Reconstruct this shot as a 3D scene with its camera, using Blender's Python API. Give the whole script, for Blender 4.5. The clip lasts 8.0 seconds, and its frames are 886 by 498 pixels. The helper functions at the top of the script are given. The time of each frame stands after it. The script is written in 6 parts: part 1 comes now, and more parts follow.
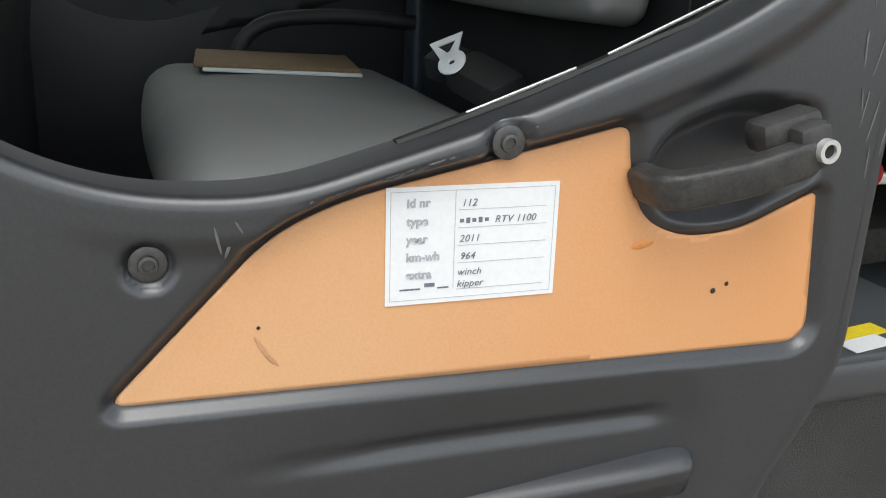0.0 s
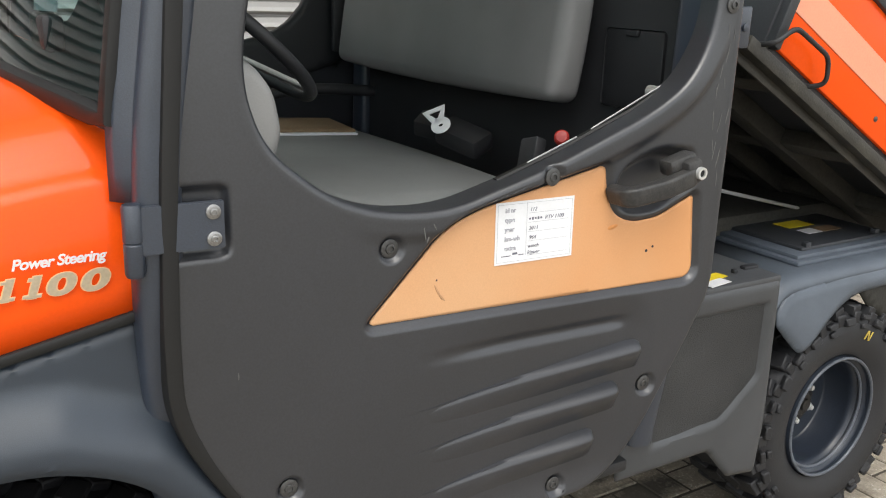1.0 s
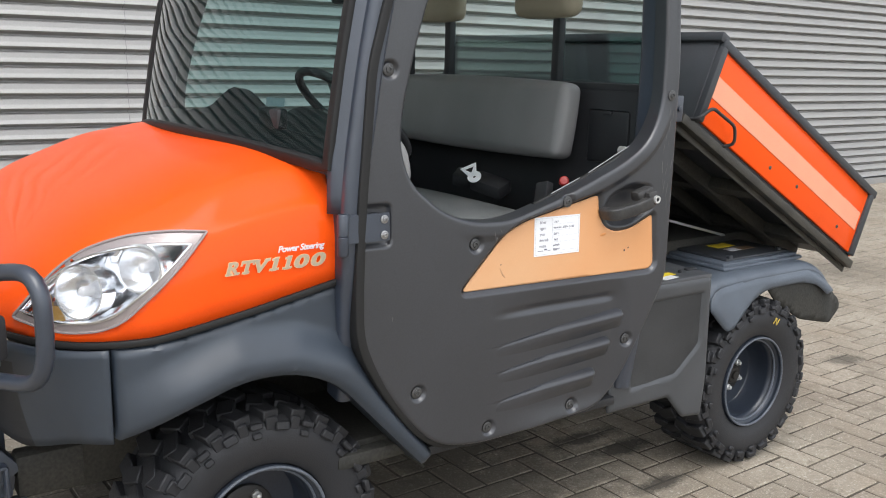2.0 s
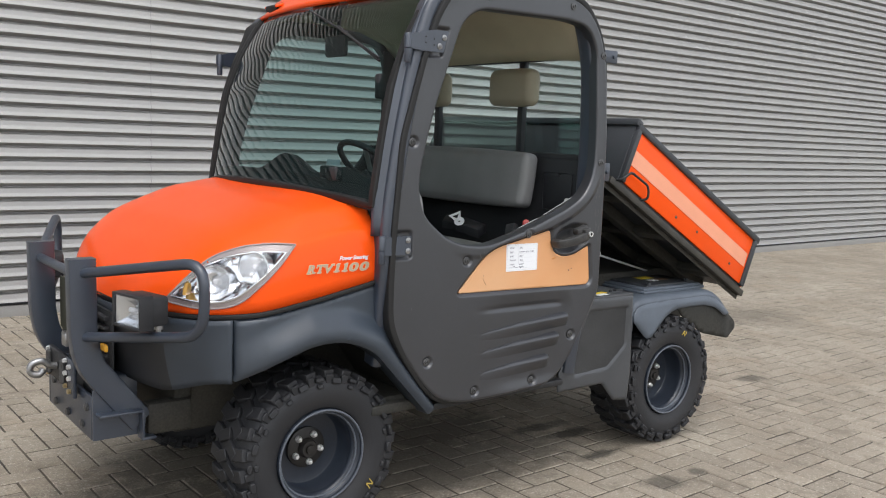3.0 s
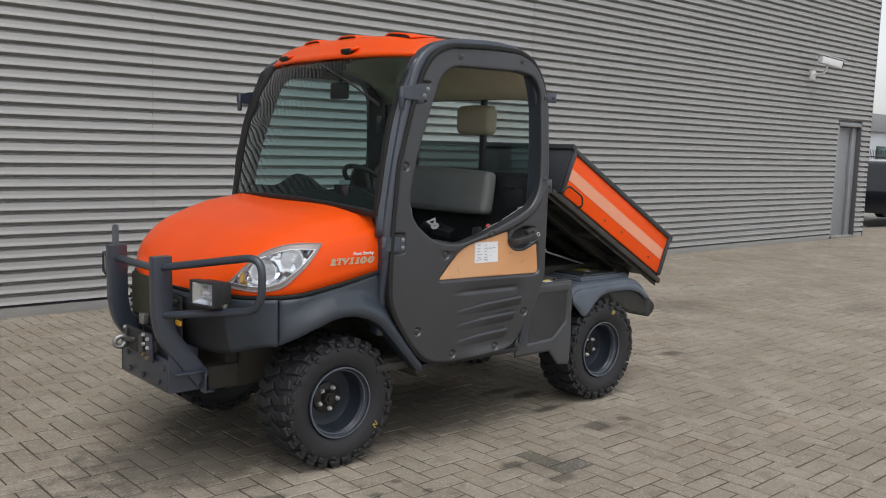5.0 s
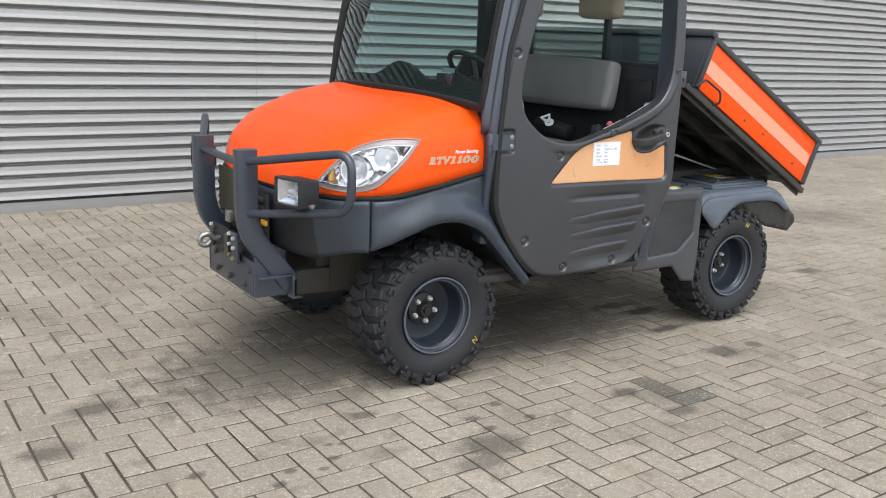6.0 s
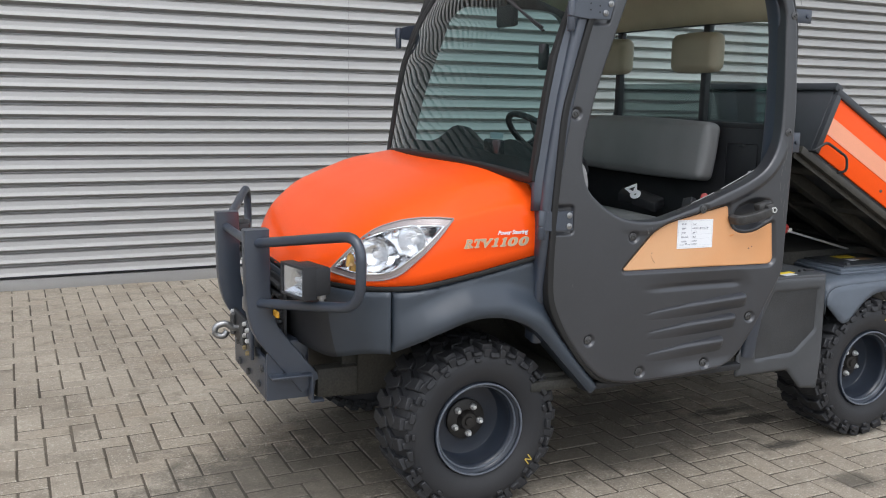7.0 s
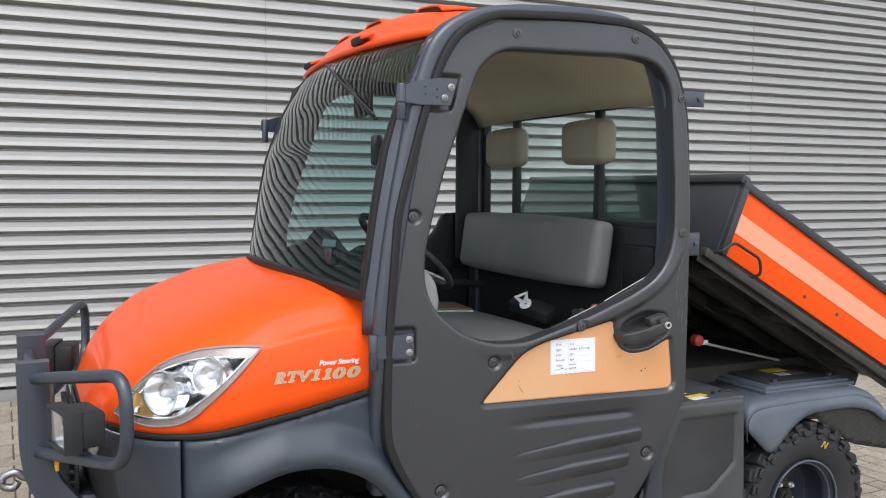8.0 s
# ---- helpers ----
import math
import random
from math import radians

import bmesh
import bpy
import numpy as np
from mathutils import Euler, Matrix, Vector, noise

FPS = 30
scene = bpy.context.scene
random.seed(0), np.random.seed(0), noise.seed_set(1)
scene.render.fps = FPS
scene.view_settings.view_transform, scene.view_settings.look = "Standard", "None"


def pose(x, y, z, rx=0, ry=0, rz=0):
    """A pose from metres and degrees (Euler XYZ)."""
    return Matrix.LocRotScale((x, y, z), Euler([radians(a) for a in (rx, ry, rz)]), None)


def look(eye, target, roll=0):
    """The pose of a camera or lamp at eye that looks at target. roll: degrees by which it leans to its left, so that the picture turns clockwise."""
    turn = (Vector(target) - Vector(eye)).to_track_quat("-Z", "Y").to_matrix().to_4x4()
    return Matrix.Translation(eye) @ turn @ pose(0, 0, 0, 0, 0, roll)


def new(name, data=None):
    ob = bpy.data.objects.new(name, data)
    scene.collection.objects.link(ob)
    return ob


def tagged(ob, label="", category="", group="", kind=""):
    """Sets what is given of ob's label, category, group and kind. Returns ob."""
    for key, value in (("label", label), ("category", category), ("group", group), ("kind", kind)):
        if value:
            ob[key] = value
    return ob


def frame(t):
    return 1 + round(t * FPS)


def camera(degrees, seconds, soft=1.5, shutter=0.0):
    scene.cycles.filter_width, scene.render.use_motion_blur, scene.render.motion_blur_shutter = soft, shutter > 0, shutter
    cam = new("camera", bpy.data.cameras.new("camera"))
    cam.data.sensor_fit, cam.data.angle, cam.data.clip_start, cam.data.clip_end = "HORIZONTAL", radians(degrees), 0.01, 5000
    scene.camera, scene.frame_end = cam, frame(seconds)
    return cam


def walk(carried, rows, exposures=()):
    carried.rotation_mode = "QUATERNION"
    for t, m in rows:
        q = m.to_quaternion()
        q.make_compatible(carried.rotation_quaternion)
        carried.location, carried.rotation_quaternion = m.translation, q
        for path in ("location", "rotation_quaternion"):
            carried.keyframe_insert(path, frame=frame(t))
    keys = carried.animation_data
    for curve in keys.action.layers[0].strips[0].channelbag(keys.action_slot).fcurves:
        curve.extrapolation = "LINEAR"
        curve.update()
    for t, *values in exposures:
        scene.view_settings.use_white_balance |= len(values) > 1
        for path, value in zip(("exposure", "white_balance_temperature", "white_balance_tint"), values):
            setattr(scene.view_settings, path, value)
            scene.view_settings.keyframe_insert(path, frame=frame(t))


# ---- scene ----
cam = camera(52.6, 8.0, soft=1.05)
PATH = [
    (0, (0.525, -1.475, 1.194), (1.183, 0.301, 0.55), 2.3),
    (0.5, (0.239, -1.689, 1.26), (1.14, -0.002, 0.675), 2.6),
    (1, (-0.074, -1.917, 1.331), (0.949, -0.293, 0.767), 1.9),
    (1.5, (-0.41, -2.199, 1.382), (0.659, -0.582, 0.89), 1.8),
    (1.7, (-0.557, -2.313, 1.384), (0.547, -0.706, 0.94), 1.5),
    (2.8, (-1.349, -3.11, 1.418), (-0.154, -1.54, 1.093), 2.0),
    (3, (-1.496, -3.251, 1.394), (-0.271, -1.69, 1.145), 2.2),
    (3.5, (-1.881, -3.563, 1.448), (-0.591, -2.057, 1.188), 2.1),
    (4, (-2.161, -3.881, 1.465), (-0.865, -2.376, 1.23), 1.8),
    (4.2, (-2.234, -3.964, 1.477), (-0.933, -2.463, 1.243), 2.0),
    (5.3, (-2.265, -3.97, 1.467), (-0.952, -2.479, 1.238), 1.7),
    (5.5, (-2.191, -3.873, 1.457), (-0.905, -2.374, 1.144), 1.9),
    (6, (-1.973, -3.639, 1.433), (-0.877, -2.032, 0.967), 2.4),
    (6.5, (-1.685, -3.394, 1.441), (-0.726, -1.705, 0.964), 3.0),
    (7, (-1.335, -3.297, 1.421), (-0.509, -1.507, 1.084), 1.2),
    (7.5, (-1.01, -3.165, 1.455), (-0.165, -1.362, 1.274), 0.9),
    (8, (-0.67, -3.025, 1.456), (0.178, -1.219, 1.316), 0.3),
]
walk(cam, [(t, look(eye, target, roll)) for t, eye, target, roll in PATH],
     exposures=[(0.0, 0.92, 6500, 6), (0.5, 1.02, 6850, 7), (1.0, 1.05, 6750, 8), (1.5, 1.09, 6420, 9), (3.0, 0.88, 6440, 10), (4.0, 0.55, 6500, 10), (5.5, 0.35, 6500, 10), (6.0, 1.08, 6300, 9), (6.5, 1.02, 6230, 10), (7.0, 0.85, 6230, 10), (7.5, 0.97, 6250, 10), (8.0, 1.00, 6300, 10)])

# ---- world and light ----
world = bpy.data.worlds.new("overcast_sky")
scene.world = world
world.use_nodes = True
wt = world.node_tree
sky = wt.nodes.new("ShaderNodeTexSky")
sky.sky_type, sky.sun_disc = "NISHITA", False
sky.sun_elevation, sky.sun_rotation = radians(63), radians(204)
sky.air_density, sky.dust_density, sky.ozone_density = 1.0, 2.0, 1.0
grey = wt.nodes.new("ShaderNodeHueSaturation")
grey.inputs["Saturation"].default_value = 0.23
wt.links.new(sky.outputs[0], grey.inputs["Color"])
wt.links.new(grey.outputs[0], wt.nodes["Background"].inputs[0])
wt.nodes["Background"].inputs[1].default_value = 0.15
sun = new("sun", bpy.data.lights.new("sun", "SUN"))
sun.data.energy, sun.data.angle, sun.data.color = 0.5, radians(40), (1.0, 0.97, 0.93)
sun.matrix_world = look((-2.0, -5.6, 12), (0.5, 0, 0))


# ---- materials ----
def material(name, color, rough=0.5, metal=0.0, grain=0.0, grain_scale=200.0, spots=0.12, spot_scale=5.0,
             second=None, spec=0.5, island=0.0, piece=0.0, coat=0.0, rough_var=0.08):
    """Colour with broad patches (second colour), fine grain in the relief, and uneven gloss."""
    m = bpy.data.materials.new(name)
    m.use_nodes = True
    nt = m.node_tree
    n, l = nt.nodes, nt.links
    bsdf = n["Principled BSDF"]
    bsdf.inputs["Metallic"].default_value = metal
    bsdf.inputs["Specular IOR Level"].default_value = spec
    bsdf.inputs["Coat Weight"].default_value = coat
    bsdf.inputs["Coat Roughness"].default_value = 0.05
    geo = n.new("ShaderNodeNewGeometry")
    big = n.new("ShaderNodeTexNoise")
    big.inputs["Scale"].default_value, big.inputs["Detail"].default_value = spot_scale, 6
    l.new(geo.outputs["Position"], big.inputs["Vector"])
    ramp = n.new("ShaderNodeMapRange")
    ramp.inputs["From Min"].default_value, ramp.inputs["From Max"].default_value = 0.35, 0.7
    l.new(big.outputs["Fac"], ramp.inputs["Value"])
    mix = n.new("ShaderNodeMix")
    mix.data_type = "RGBA"
    other = second or tuple(c * (1 - spots) for c in color)
    mix.inputs["A"].default_value, mix.inputs["B"].default_value = (*color, 1), (*other, 1)
    l.new(ramp.outputs[0], mix.inputs["Factor"])
    out = mix.outputs["Result"]
    fine = n.new("ShaderNodeTexNoise")
    fine.inputs["Scale"].default_value, fine.inputs["Detail"].default_value = grain_scale, 3
    l.new(geo.outputs["Position"], fine.inputs["Vector"])
    bright = n.new("ShaderNodeHueSaturation")
    val = n.new("ShaderNodeMapRange")
    val.inputs["From Min"].default_value, val.inputs["From Max"].default_value = 0.3, 0.7
    val.inputs["To Min"].default_value, val.inputs["To Max"].default_value = 1 - spots * 0.6, 1 + spots * 0.6
    l.new(fine.outputs["Fac"], val.inputs["Value"])
    value = val.outputs[0]
    for amount, node, socket in ((island, "ShaderNodeNewGeometry", "Random Per Island"), (piece, "ShaderNodeObjectInfo", "Random")):
        if amount:
            info = n.new(node)
            span = n.new("ShaderNodeMapRange")
            span.inputs["To Min"].default_value, span.inputs["To Max"].default_value = 1 - amount, 1 + amount
            l.new(info.outputs[socket], span.inputs["Value"])
            both = n.new("ShaderNodeMath")
            both.operation = "MULTIPLY"
            l.new(value, both.inputs[0]), l.new(span.outputs[0], both.inputs[1])
            value = both.outputs[0]
    l.new(value, bright.inputs["Value"])
    l.new(out, bright.inputs["Color"])
    l.new(bright.outputs[0], bsdf.inputs["Base Color"])
    r = n.new("ShaderNodeMapRange")
    r.inputs["To Min"].default_value, r.inputs["To Max"].default_value = max(rough - rough_var, 0.02), min(rough + rough_var, 1)
    l.new(big.outputs["Fac"], r.inputs["Value"])
    l.new(r.outputs[0], bsdf.inputs["Roughness"])
    if grain:
        bump = n.new("ShaderNodeBump")
        bump.inputs["Strength"].default_value, bump.inputs["Distance"].default_value = grain, 0.002
        l.new(fine.outputs["Fac"], bump.inputs["Height"])
        l.new(bump.outputs[0], bsdf.inputs["Normal"])
    return m


def glass_material(name, tint, wave=0.0, wave_scale=6.0, gloss=0.05, shine_tint=(1, 1, 1)):
    """Thin pane: tinted see-through with a Fresnel mirror on it."""
    m = bpy.data.materials.new(name)
    m.use_nodes = True
    n, l = m.node_tree.nodes, m.node_tree.links
    n.remove(n["Principled BSDF"])
    clear, shine, mixer, facing, power, fres = (n.new("ShaderNode" + k) for k in ("BsdfTransparent", "BsdfGlossy", "MixShader", "LayerWeight", "Math", "MapRange"))
    clear.inputs["Color"].default_value = (*tint, 1)
    shine.inputs["Roughness"].default_value = 0.015
    shine.inputs["Color"].default_value = (*shine_tint, 1)
    facing.inputs["Blend"].default_value = 0.5
    power.operation, power.inputs[1].default_value = "POWER", 5.0
    fres.inputs["To Min"].default_value, fres.inputs["To Max"].default_value = gloss, 0.95
    l.new(facing.outputs["Facing"], power.inputs[0])
    l.new(power.outputs[0], fres.inputs["Value"])
    l.new(fres.outputs[0], mixer.inputs[0])
    l.new(clear.outputs[0], mixer.inputs[1]), l.new(shine.outputs[0], mixer.inputs[2])
    l.new(mixer.outputs[0], n["Material Output"].inputs["Surface"])
    if wave:
        geo, noise_, bump = (n.new("ShaderNode" + k) for k in ("NewGeometry", "TexNoise", "Bump"))
        noise_.inputs["Scale"].default_value, noise_.inputs["Detail"].default_value = wave_scale, 1.0
        bump.inputs["Strength"].default_value, bump.inputs["Distance"].default_value = wave, 0.02
        l.new(geo.outputs["Position"], noise_.inputs["Vector"])
        l.new(noise_.outputs["Fac"], bump.inputs["Height"])
        l.new(bump.outputs[0], shine.inputs["Normal"])
    return m


M_DOOR = material("black_door_plastic", (0.030, 0.032, 0.038), 0.34, grain=0.06, grain_scale=300, spec=0.9, spots=0.25, spot_scale=4, rough_var=0.12)
M_SLATE = material("slate_painted_steel", (0.034, 0.044, 0.064), 0.34, spec=0.9, grain=0.15, grain_scale=500, spots=0.25)
M_FENDER = material("dark_blue_grey_plastic", (0.031, 0.042, 0.058), 0.44, spec=0.7, grain=0.12, grain_scale=800, spots=0.25, rough_var=0.12)
M_REARF = material("faded_grey_plastic", (0.10, 0.12, 0.148), 0.5, grain=0.15, grain_scale=800, spots=0.3)
M_BLACK = material("black_plastic", (0.023, 0.024, 0.027), 0.5, grain=0.3, grain_scale=700, spots=0.3)
M_DEEP = material("black_underbody", (0.022, 0.022, 0.019), 0.8, grain=0.5, grain_scale=120, spots=0.5, second=(0.040, 0.036, 0.028))
M_ORANGE = material("orange_paint", (0.92, 0.092, 0.007), 0.35, spots=0.04, spot_scale=3, coat=0.3, rough_var=0.05, spec=0.08)
M_STRIPE = material("pale_salmon_stripe", (0.86, 0.36, 0.22), 0.35, spots=0.08)
M_PANEL = material("faded_orange_panel", (0.68, 0.385, 0.20), 0.45, spots=0.05, second=(0.68, 0.34, 0.155), spot_scale=4, grain=0.1, grain_scale=400)
n_, l_ = M_PANEL.node_tree.nodes, M_PANEL.node_tree.links
src_ = n_["Principled BSDF"].inputs["Base Color"].links[0].from_socket
geo_, axes_, span_, over_ = (n_.new("ShaderNode" + k) for k in ("NewGeometry", "SeparateXYZ", "MapRange", "Mix"))
over_.data_type = "RGBA"
over_.inputs["B"].default_value = (0.70, 0.285, 0.085, 1)
span_.inputs["From Min"].default_value, span_.inputs["From Max"].default_value, span_.inputs["To Max"].default_value = 0.80, 1.18, 0.55
l_.new(geo_.outputs["Position"], axes_.inputs[0])
l_.new(axes_.outputs["X"], span_.inputs["Value"])
l_.new(span_.outputs[0], over_.inputs["Factor"])
l_.new(src_, over_.inputs["A"])
l_.new(over_.outputs["Result"], n_["Principled BSDF"].inputs["Base Color"])
M_RUBBER = material("tyre_rubber", (0.014, 0.015, 0.018), 0.60, grain=0.4, grain_scale=300, spots=0.3, second=(0.022, 0.022, 0.024))
M_RIM = material("dark_rim_paint", (0.026, 0.033, 0.047), 0.32, spots=0.25)
M_BEZEL = material("rosy_grey_lamp_bezel", (0.40, 0.34, 0.325), 0.25, metal=0.3, spots=0.15, grain=0.3, grain_scale=350)
M_REFLECT = material("soft_reflector", (0.92, 0.93, 0.95), 0.2, metal=0.95, spots=0.04)
M_SEAL = material("black_rubber_seal", (0.008, 0.008, 0.008), 0.6)
M_VINYL = material("grey_seat_vinyl", (0.20, 0.198, 0.198), 0.5, grain=0.3, grain_scale=600, spots=0.14)
M_SEAT = material("blue_grey_seat_vinyl", (0.215, 0.222, 0.222), 0.48, grain=0.3, grain_scale=600, spots=0.14)
M_LIP_SHINE = material("painted_lip_shine", (0.11, 0.125, 0.15), 0.3, spots=0.3)
M_LINER = material("beige_brown_headliner", (0.62, 0.57, 0.42), 0.9, grain=0.4, grain_scale=400)
M_HEADREST = material("taupe_headrest_vinyl", (0.36, 0.32, 0.235), 0.6, grain=0.3, grain_scale=600)
M_STEEL = material("worn_zinc_steel", (0.42, 0.42, 0.42), 0.35, metal=0.9, grain=0.2, grain_scale=300, spots=0.3)
M_DARKSTEEL = material("dark_bolt_steel", (0.12, 0.12, 0.12), 0.4, metal=0.6, spots=0.3)
M_CHROME = material("headlight_chrome", (0.85, 0.86, 0.88), 0.16, metal=1.0, spots=0.03, rough_var=0.03)
M_SCUFF = material("scuffed_black_plastic", (0.024, 0.024, 0.025), 0.45, grain=0.35, grain_scale=260, spots=0.35, second=(0.055, 0.053, 0.050), spot_scale=45)
M_COVER = material("weathered_grey_steel", (0.062, 0.066, 0.072), 0.45, grain=0.15, grain_scale=500, spots=0.25, spec=0.6)
M_BED = material("dark_bed_paint", (0.040, 0.044, 0.050), 0.45, grain=0.1, grain_scale=400, spots=0.3, spec=0.5)
M_WHITE = material("white_plastic", (0.75, 0.75, 0.76), 0.4, spots=0.05)
M_PAPER = material("white_paper", (0.80, 0.81, 0.83), 0.85, spots=0.04, grain=0.1, grain_scale=200)
M_INK = material("dark_ink", (0.17, 0.17, 0.21), 0.8)
M_LINE = material("grey_print", (0.45, 0.45, 0.49), 0.8)
M_CHALK = material("ochre_chalk", (0.50, 0.36, 0.07), 0.8)
M_YELLOW = material("yellow_warning_label", (0.80, 0.62, 0.03), 0.4)
M_EDGE = material("cream_letter_edge", (0.82, 0.52, 0.27), 0.4)
M_LETTER = material("grey_beige_lettering", (0.56, 0.46, 0.33), 0.35, metal=0.35)
M_NUT = material("bright_zinc_nut", (0.75, 0.75, 0.74), 0.35, metal=0.6, spots=0.1)
M_TONGUE = material("bright_belt_steel", (0.93, 0.94, 0.96), 0.35, metal=0.15, spots=0.04)
M_SPOKE = material("grey_spoke_metal", (0.30, 0.30, 0.29), 0.4, metal=0.3, spots=0.15)
M_POD = material("light_grey_pod_plastic", (0.28, 0.28, 0.275), 0.45, grain=0.1, grain_scale=500, spots=0.08)
M_RED = material("red_plastic", (0.38, 0.03, 0.025), 0.4)
M_AMBER = material("amber_lens", (0.86, 0.50, 0.13), 0.2)
M_TAN = material("brown_board", (0.24, 0.155, 0.085), 0.6, grain=0.3, grain_scale=150, spots=0.25)
M_WALL = material("galvanised_cladding", (0.375, 0.37, 0.36), 0.60, metal=0.5, grain=0.05, grain_scale=120, spots=0.10, second=(0.39, 0.385, 0.37), spot_scale=1.1, piece=0.03)
M_CONCRETE = material("plinth_concrete", (0.30, 0.29, 0.27), 0.9, grain=0.5, grain_scale=80, spots=0.25)
M_DOORGREY = material("grey_door_paint", (0.26, 0.27, 0.28), 0.45, spots=0.06)
M_REVEAL = material("dark_grey_reveal", (0.10, 0.10, 0.11), 0.5)
M_GLASS = glass_material("tinted_windscreen", (0.33, 0.49, 0.48), wave=0.11, wave_scale=2.8, gloss=0.03)
M_PANE = glass_material("green_window_glass", (0.84, 0.89, 0.885), gloss=0.085, shine_tint=(0.60, 0.88, 0.82))
M_RAIL = material("worn_olive_steel", (0.028, 0.026, 0.022), 0.5, grain=0.3, grain_scale=200, spots=0.4, second=(0.052, 0.048, 0.038), spot_scale=18)
M_HUB = material("grimy_hub_steel", (0.020, 0.018, 0.016), 0.5, grain=0.3, grain_scale=200, spots=0.4)
M_CLEAR = glass_material("clear_lens", (0.93, 0.94, 0.95), gloss=0.03)


# ---- building helpers ----
def finish(bm, angle=38, turn=True):
    if turn:
        bmesh.ops.recalc_face_normals(bm, faces=bm.faces)
    for f in bm.faces:
        f.smooth = True
    for e in bm.edges:
        if len(e.link_faces) == 2 and e.calc_face_angle(0) > radians(angle):
            e.smooth = False


def place_under(ob, parent):
    if parent:
        ob.parent = parent
        ob.matrix_parent_inverse = parent.matrix_world.inverted()
    return ob


def part(name, bm, mat, parent=None, label="", angle=38, turn=True):
    """Links a bmesh as one mesh object under a thing or a part."""
    finish(bm, angle, turn)
    me = bpy.data.meshes.new(name)
    bm.to_mesh(me)
    bm.free()
    me.materials.append(mat)
    ob = place_under(new(name, me), parent)
    return tagged(ob, label=label)


def shared(name, me, m, parent, label=""):
    """A further piece on mesh data that is already there."""
    ob = new(name, me)
    ob.matrix_world = m
    if parent:
        ob.parent = parent
        ob.matrix_parent_inverse = parent.matrix_world.inverted()
    return tagged(ob, label=label)


def thing(name, at, label, category, group="", kind=""):
    ob = new(name)
    ob.location = at
    ob.empty_display_size = 0.1
    bpy.context.view_layer.update()
    return tagged(ob, label, category, group, kind)


def box(bm, c, s, bevel=0.004, m=None, seg=2):
    """Bevelled box of size s about c; m turns it first."""
    r = bmesh.ops.create_cube(bm, size=1.0, matrix=Matrix.Translation(c) @ (m or Matrix()) @ Matrix.Diagonal((*s, 1)))
    if bevel:
        edges = list({e for v in r["verts"] for e in v.link_edges})
        bmesh.ops.bevel(bm, geom=edges, offset=bevel, segments=seg, affect="EDGES", profile=0.5)
    return bm


def one_box(c, s, bevel=0.004, m=None, seg=2):
    return box(bmesh.new(), c, s, bevel, m, seg)


def fillet(points, r, steps=6):
    """A polyline with rounded corners."""
    pts = [Vector(p) for p in points]
    out = [pts[0]]
    for a, b, c in zip(pts, pts[1:], pts[2:]):
        d1, d2 = (a - b), (c - b)
        k = min(r, d1.length * 0.49, d2.length * 0.49)
        p, q = b + d1.normalized() * k, b + d2.normalized() * k
        for i in range(steps + 1):
            t = i / steps
            out.append(p * (1 - t) ** 2 + b * 2 * t * (1 - t) + q * t * t)
    out.append(pts[-1])
    return out


def sweep(bm, pts, section, up=(0, 1, 0), closed=False):
    """A section (list of across, up pairs) drawn along a path."""
    pts = [Vector(p) for p in pts]
    up = Vector(up)
    rings = []
    n = len(pts)
    for i, p in enumerate(pts):
        a = pts[(i - 1) % n] if closed or i > 0 else p
        b = pts[(i + 1) % n] if closed or i < n - 1 else p
        d = (b - a).normalized()
        s = d.cross(up)
        s = s.normalized() if s.length > 1e-4 else d.orthogonal().normalized()
        u = s.cross(d).normalized()
        rings.append([bm.verts.new(p + s * x + u * y) for x, y in section])
    k = len(section)
    for i in range(n if closed else n - 1):
        r1, r2 = rings[i], rings[(i + 1) % n]
        for j in range(k):
            bm.faces.new((r1[j], r1[(j + 1) % k], r2[(j + 1) % k], r2[j]))
    if not closed:
        bm.faces.new(rings[0][::-1])
        bm.faces.new(rings[-1])
    return bm


def circle(r, n=10):
    return [(r * math.cos(2 * math.pi * i / n), r * math.sin(2 * math.pi * i / n)) for i in range(n)]


def oblong(w, h, r, n=3):
    """Rounded rectangle section."""
    out = []
    for cx, cy, a0 in ((w / 2 - r, h / 2 - r, 0), (-w / 2 + r, h / 2 - r, 90), (-w / 2 + r, -h / 2 + r, 180), (w / 2 - r, -h / 2 + r, 270)):
        for i in range(n + 1):
            a = radians(a0 + 90 * i / n)
            out.append((cx + r * math.cos(a), cy + r * math.sin(a)))
    return out


def tube(bm, pts, r, bend=0.05, n=10, up=(0.01, 0.02, 1)):
    return sweep(bm, fillet(pts, bend), circle(r, n), up)


def lathe(bm, profile, m, n=40, close=False):
    """Profile of (radius, along) pairs turned about the local z axis."""
    rings = []
    for r, a in profile:
        rings.append([bm.verts.new(m @ Vector((r * math.cos(2 * math.pi * i / n), r * math.sin(2 * math.pi * i / n), a))) for i in range(n)])
    k = len(rings)
    for j in range(k if close else k - 1):
        r1, r2 = rings[j], rings[(j + 1) % k]
        for i in range(n):
            bm.faces.new((r1[i], r1[(i + 1) % n], r2[(i + 1) % n], r2[i]))
    if not close:
        for ring in (rings[0], rings[-1]):
            bm.faces.new(ring)
    return bm


